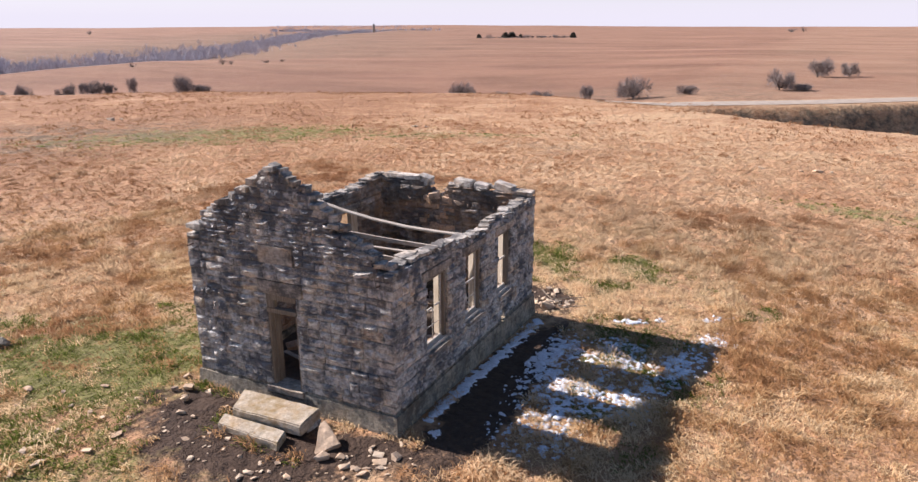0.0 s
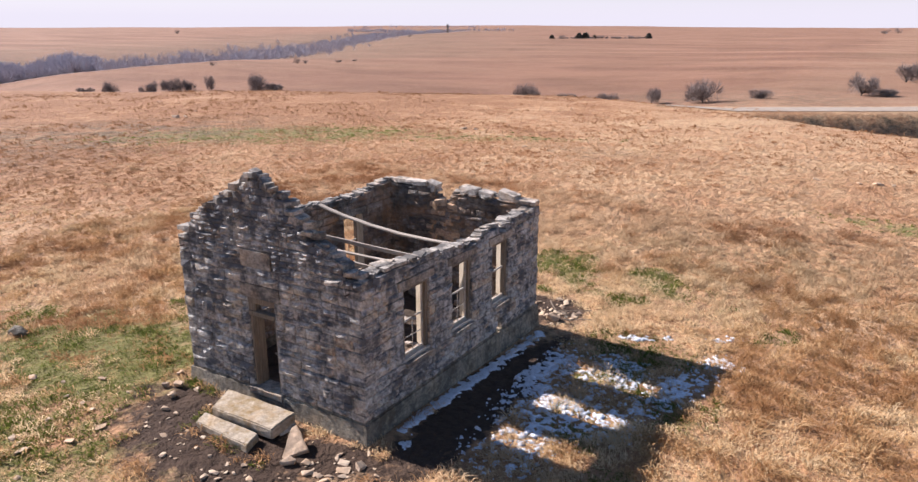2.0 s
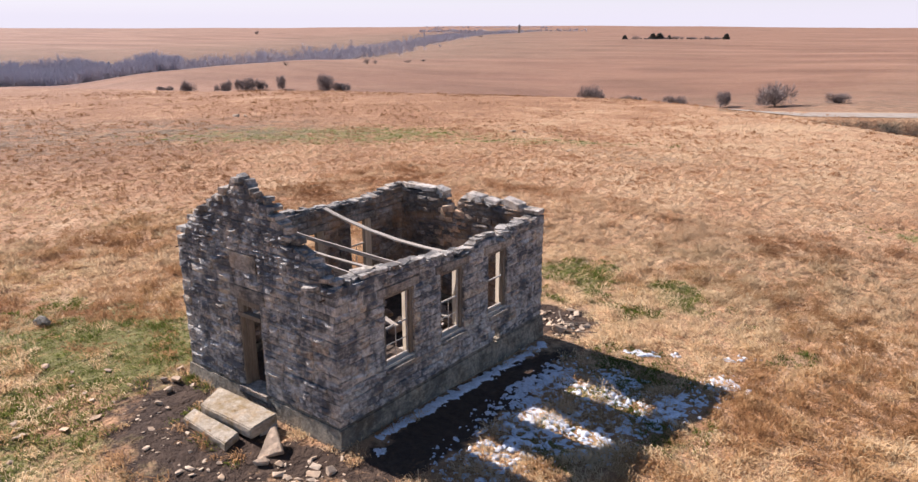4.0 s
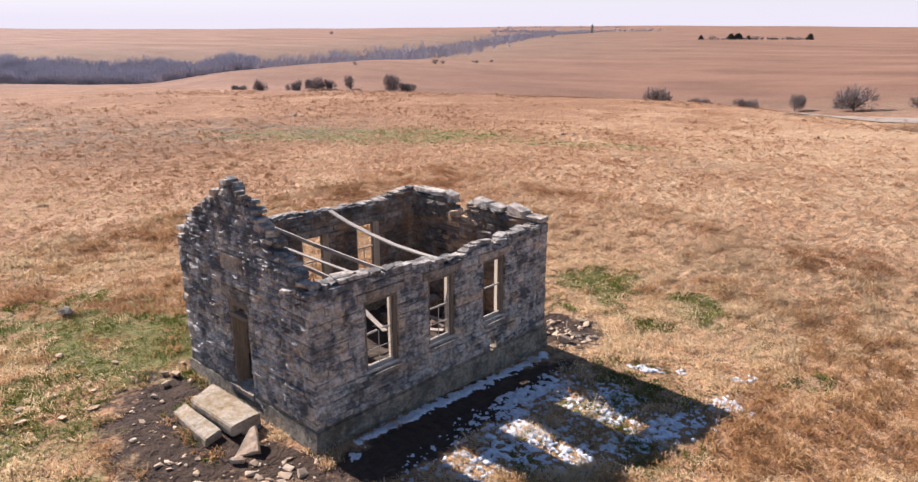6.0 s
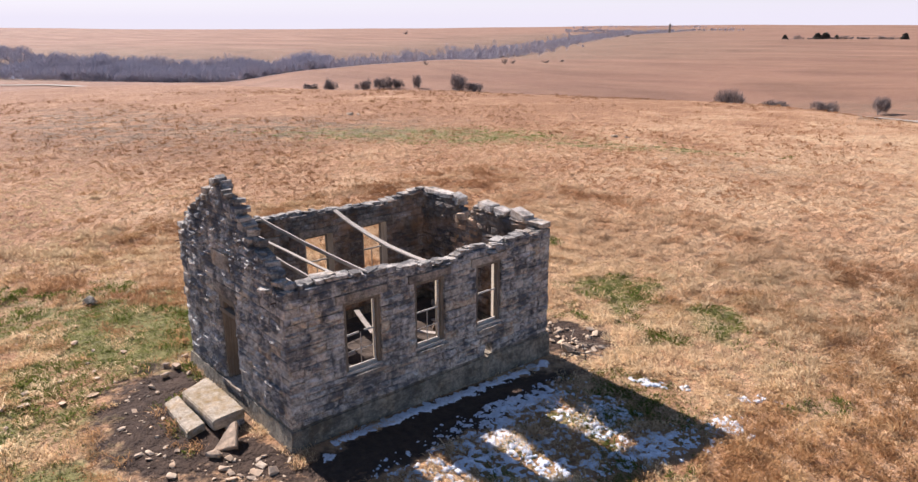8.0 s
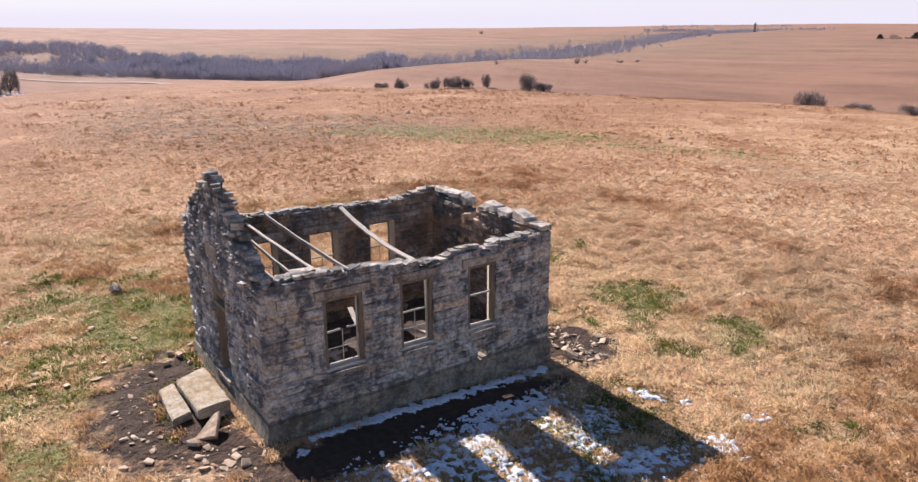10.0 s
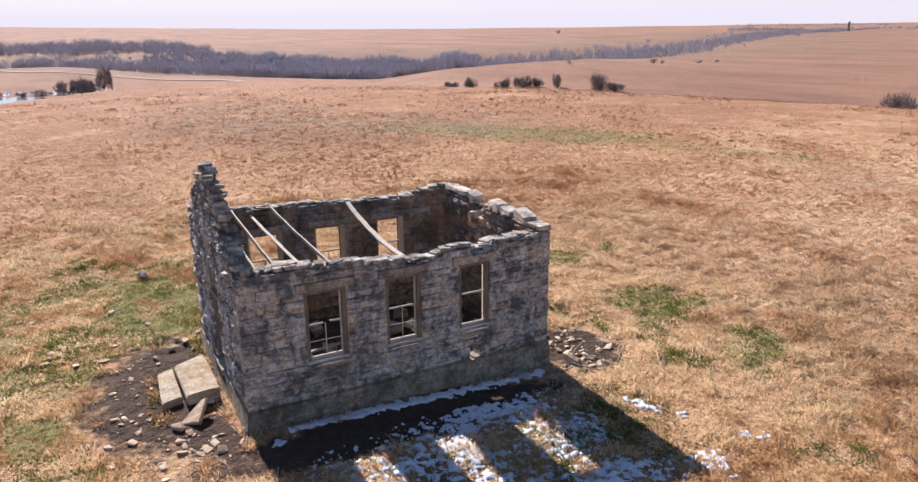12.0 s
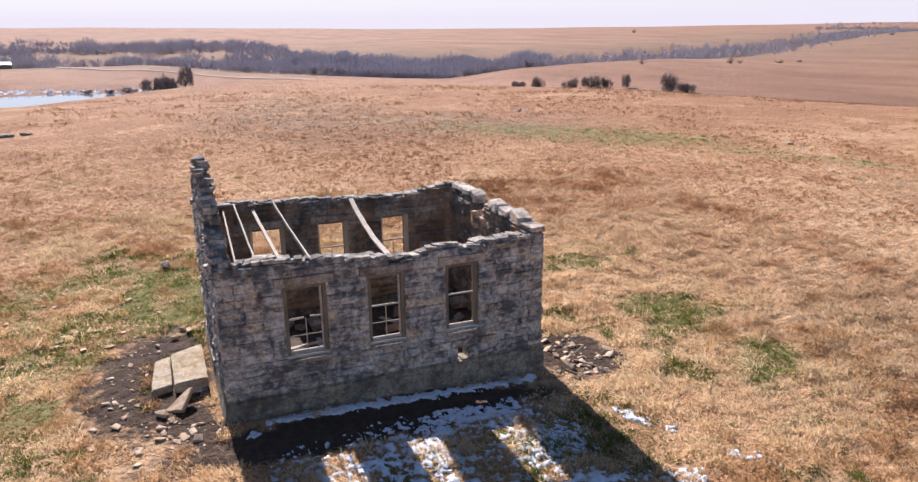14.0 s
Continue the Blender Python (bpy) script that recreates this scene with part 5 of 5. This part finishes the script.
def wood_stuff(name, pts, label, thin, twigs, tall, material=HAZED_TWIGS):
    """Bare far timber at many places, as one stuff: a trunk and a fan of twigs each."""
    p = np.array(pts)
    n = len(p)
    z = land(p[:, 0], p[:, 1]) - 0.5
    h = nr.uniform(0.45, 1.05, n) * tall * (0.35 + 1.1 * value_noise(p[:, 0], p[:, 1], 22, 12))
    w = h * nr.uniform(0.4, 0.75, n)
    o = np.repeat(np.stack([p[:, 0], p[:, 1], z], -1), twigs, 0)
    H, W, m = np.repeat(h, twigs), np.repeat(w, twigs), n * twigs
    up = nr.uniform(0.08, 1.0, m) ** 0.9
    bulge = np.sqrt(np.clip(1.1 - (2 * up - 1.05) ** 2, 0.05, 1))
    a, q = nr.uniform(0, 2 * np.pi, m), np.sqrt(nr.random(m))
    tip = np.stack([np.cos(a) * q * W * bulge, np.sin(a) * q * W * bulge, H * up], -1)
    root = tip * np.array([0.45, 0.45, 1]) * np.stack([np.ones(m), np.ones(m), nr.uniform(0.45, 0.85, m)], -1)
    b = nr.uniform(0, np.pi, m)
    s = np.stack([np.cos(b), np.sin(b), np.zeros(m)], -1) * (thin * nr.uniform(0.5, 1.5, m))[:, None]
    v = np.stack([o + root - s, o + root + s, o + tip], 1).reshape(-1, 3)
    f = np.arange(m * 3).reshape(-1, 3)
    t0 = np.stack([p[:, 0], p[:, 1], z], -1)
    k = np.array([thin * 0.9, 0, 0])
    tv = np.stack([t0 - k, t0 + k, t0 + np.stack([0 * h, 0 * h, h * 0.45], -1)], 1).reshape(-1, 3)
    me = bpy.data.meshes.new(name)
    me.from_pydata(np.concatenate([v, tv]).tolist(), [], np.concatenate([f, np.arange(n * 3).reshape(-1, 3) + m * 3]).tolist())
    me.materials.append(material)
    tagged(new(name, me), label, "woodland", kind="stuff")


def creek_wood():
    r = random.Random(5)
    near, far = [], []
    for (x0, y0), (x1, y1) in zip(CREEK[1:], CREEK[2:]):
        long = math.hypot(x1 - x0, y1 - y0)
        thick = 0.35 if x0 > -620 and y0 > 580 else 1.0
        for _ in range(int(min(long / 0.75, 520) * thick)):
            k = r.random()
            q = (x0 + (x1 - x0) * k + r.gauss(0, 24), y0 + (y1 - y0) * k + r.gauss(0, 24))
            (near if math.hypot(*q) < 1100 else far).append(q)
    for _ in range(7600):
        az = r.uniform(60, 116)
        front = curve(az, [(60, 520), (72, 540), (80, 560), (85, 585), (92, 610), (116, 700)])
        back = curve(az, [(60, 590), (67, 640), (72, 670), (77, 705), (81, 760), (84, 900), (92, 960), (95, 900), (116, 950)])
        q = polar(az, r.uniform(front, back))
        if noise.noise((q[0] * 0.006, q[1] * 0.006, 4)) + 0.6 * noise.noise((q[0] * 0.02, q[1] * 0.02, 7)) > (-0.75 if az < 86 else -0.12):
            near.append(q)
    for a0, a1, d0, d1, n in ((31, 41, 3300, 3500, 160), (28, 33, 2500, 2600, 70), (36.3, 41.5, 2250, 2420, 260), (34, 37, 2350, 2500, 120), (95, 101, 1150, 1250, 70)):
        far += [polar(r.uniform(a0, a1), r.uniform(d0, d1)) for _ in range(n)]
    hedge = [seen_from(18.2 + 7.2 * k + r.gauss(0, 0.05), 1128 + 26 * math.sin(k * 3) + r.gauss(0, 4)) for k in (r.random() for _ in range(110))]
    wood_stuff("far_hedge", hedge, "low dark hedge of brush on the far rise", 0.3, 34, 4, TWIGS)
    wood_stuff("creek_woodland", near, "bare woodland along the creek, distance haze painted in as grey-violet", 0.17, 72, 12)
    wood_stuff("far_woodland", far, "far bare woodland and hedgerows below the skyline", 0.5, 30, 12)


creek_wood()


def cedar(az, d, w, h, seed):
    r = random.Random(seed)
    x, y = seen_from(az, d)
    ob = tagged(new("cedar_tree"), "dark evergreen cedar on the far rise", "tree", "far cedars")
    ob.location = (x, y, float(land(x, y)) - 0.3)
    g, t = Geo(), Geo()
    for _ in range(420):
        k = r.random() ** 0.8
        a, q = r.uniform(0, math.tau), w / 2 * (1 - k) ** 0.6 * r.uniform(0.6, 1.1)
        c = Vector((q * math.cos(a), q * math.sin(a), h * (0.06 + 0.94 * k)))
        e = Vector((r.gauss(0, 1), r.gauss(0, 1), r.gauss(0, 0.6))) * w * 0.11
        f = Vector((r.gauss(0, 1), r.gauss(0, 1), r.gauss(0, 0.6))) * w * 0.11
        g.add([c - e, c + e, c + f], [(0, 1, 2)])
    limb(t, (0, 0, -0.5), (0, 0, h * 0.7), w * 0.05, w * 0.01)
    link_mesh("trunk", t.mesh("trunk", BARK), ob)
    link_mesh("crown", g.mesh("crown", CEDAR), ob)


for i, (az, d, w, h) in enumerate(((25.3, 1150, 8, 6), (23.2, 1150, 12, 8), (22.7, 1160, 12, 8.5), (22.0, 1165, 7, 6), (17.9, 1120, 10, 8))):
    cedar(az, d, w, h, 300 + i)
for i, (az, d, rx, rz) in enumerate(((24.6, 1150, 9, 7), (21.4, 1140, 10, 6), (20.4, 1140, 10, 5), (19.4, 1130, 9, 6), (18.6, 1125, 8, 4), (2.2, 1500, 12, 9), (1.4, 1500, 8, 14), (54, 1900, 10, 12), (36.5, 1500, 8, 6), (45.2, 450, 4.5, 4), (44.6, 455, 3, 3.4), (42.0, 480, 3.5, 2.4), (40.8, 500, 3, 2), (51.5, 420, 2.5, 3.2))):
    x, y = seen_from(az, d)
    bush(x, y, rx, rz, 400 + i, "bare grey scrub on the far rise", "far_scrub", n=500, group="far scrub")


def silo(az, d):
    """A slim farm silo on the skyline."""
    x, y = seen_from(az, d)
    ob = tagged(new("silo"), "slim grey farm silo on the skyline", "silo")
    ob.location = (x, y, float(land(x, y)) - 1)
    g, t = Geo(), Geo()
    limb(g, (0, 0, 0), (0, 0, 26), 3.4, 3.2, 16)
    limb(t, (0, 0, 26), (0, 0, 28.5), 3.4, 0.6, 16)
    link_mesh("shaft", g.mesh("shaft", DRESSED), ob)
    link_mesh("cap", t.mesh("cap", SHEET), ob)


silo(33.6, 2300)


def shed(az, d, w, l, h):
    x, y = seen_from(az, d, (16.8, -0.6))
    ob = tagged(new("farm_shed"), "long farm shed with a pale metal roof", "shed")
    ob.location = (x, y, float(land(x, y)))
    ob.rotation_euler = (0, 0, radians(20))
    g, t = Geo(), Geo()
    g.box(-w / 2, w / 2, -l / 2, l / 2, -1, h)
    y0, y1 = -l / 2 - 0.4, l / 2 + 0.4
    t.add([(-w / 2 - 0.4, y0, h), (0, y0, h + w * 0.22), (w / 2 + 0.4, y0, h), (-w / 2 - 0.4, y1, h), (0, y1, h + w * 0.22), (w / 2 + 0.4, y1, h)], [(0, 1, 4, 3), (1, 2, 5, 4), (0, 2, 1), (3, 4, 5), (0, 3, 5, 2)])
    link_mesh("wall", g.mesh("wall", FRAME_WOOD), ob)
    link_mesh("roof", t.mesh("roof", SHEET), ob)


shed(101.2, 600, 8, 20, 3)

# brush, stones and snow round the pond
for i, (az, d, rx, rz) in enumerate(((93.2, 352, 5, 3), (94.4, 356, 4, 2.4), (88.6, 350, 4.5, 3.2), (87.4, 352, 4, 2.2), (95.8, 362, 4, 2), (92.0, 372, 6, 4))):
    x, y = seen_from(az, d, (16.8, -0.6))
    bush(x, y, rx, rz, 600 + i, "low brown brush near the pond", "pond_brush", n=800, group="brush round the pond")
g = Geo()
r = random.Random(9)
for i in range(420):
    if i < 300:
        a = r.uniform(-0.3, 3.6)
        x, y = px - (46 + r.gauss(0, 2.2)) * math.sin(a), py - (69 + r.gauss(0, 3)) * math.cos(a)
    else:
        x, y = seen_from(r.gauss(88.6, 1.3), r.gauss(366, 14), (16.8, -0.6))
    z, s1, s2 = float(land(x, y)) + 0.25, r.uniform(0.5, 2.6), r.uniform(0.4, 1.6)
    h = r.uniform(0.2, 0.7)
    g.add([(x - s1, y, z - 0.4), (x, y - s2, z - 0.4), (x + s1, y, z - 0.4), (x, y + s2, z - 0.4), (x, y, z + h)], [(0, 1, 4), (1, 2, 4), (2, 3, 4), (3, 0, 4)])
tagged(new("pond_snow", g.mesh("pond_snow", SNOW)), "patches of snow and pale stones along the pond's edge", "snow", kind="stuff")

# snow left among the creek trees
g = Geo()
for _ in range(46):
    x, y = polar(r.choice((r.gauss(76, 1.6), r.gauss(72.5, 1.5), r.gauss(85, 4), r.gauss(81, 2))), r.uniform(590, 690))
    z, s1, s2 = float(land(x, y)), r.uniform(1.5, 6), r.uniform(1, 3)
    g.add([(x - s1, y, z), (x, y - s2, z), (x + s1, y, z), (x, y + s2, z), (x, y, z + r.uniform(1.5, 4))], [(0, 1, 4), (1, 2, 4), (2, 3, 4), (3, 0, 4)])
tagged(new("creek_snow", g.mesh("creek_snow", SNOW)), "scraps of snow showing between the creek trees", "snow", kind="stuff")

# stones that show in the open field
for i, (x, y, s) in enumerate(((5.6, 44.6, 0.5), (9.5, 45.4, 0.6), (8.3, 45.0, 0.35), (10.4, 45.8, 0.3), (-66.4, -17.0, 1.5), (-66.9, -15.4, 1.3), (-66.2, -18.6, 1.2), (-65.7, 41.7, 0.9), (-64.8, 42.4, 0.6), (-29.9, 51.8, 0.6), (-18.1, 43.4, 0.45), (-28.6, 52.3, 0.4))):
    rock_at(x, y, s * 1.3, s, s * (0.5 if s < 1 else 0.3), 1700 + i, 0, 0, 40 * i, label="pale stone showing in the open field", group="stones in the field", material=ROCK if s < 1 else FOOTING)
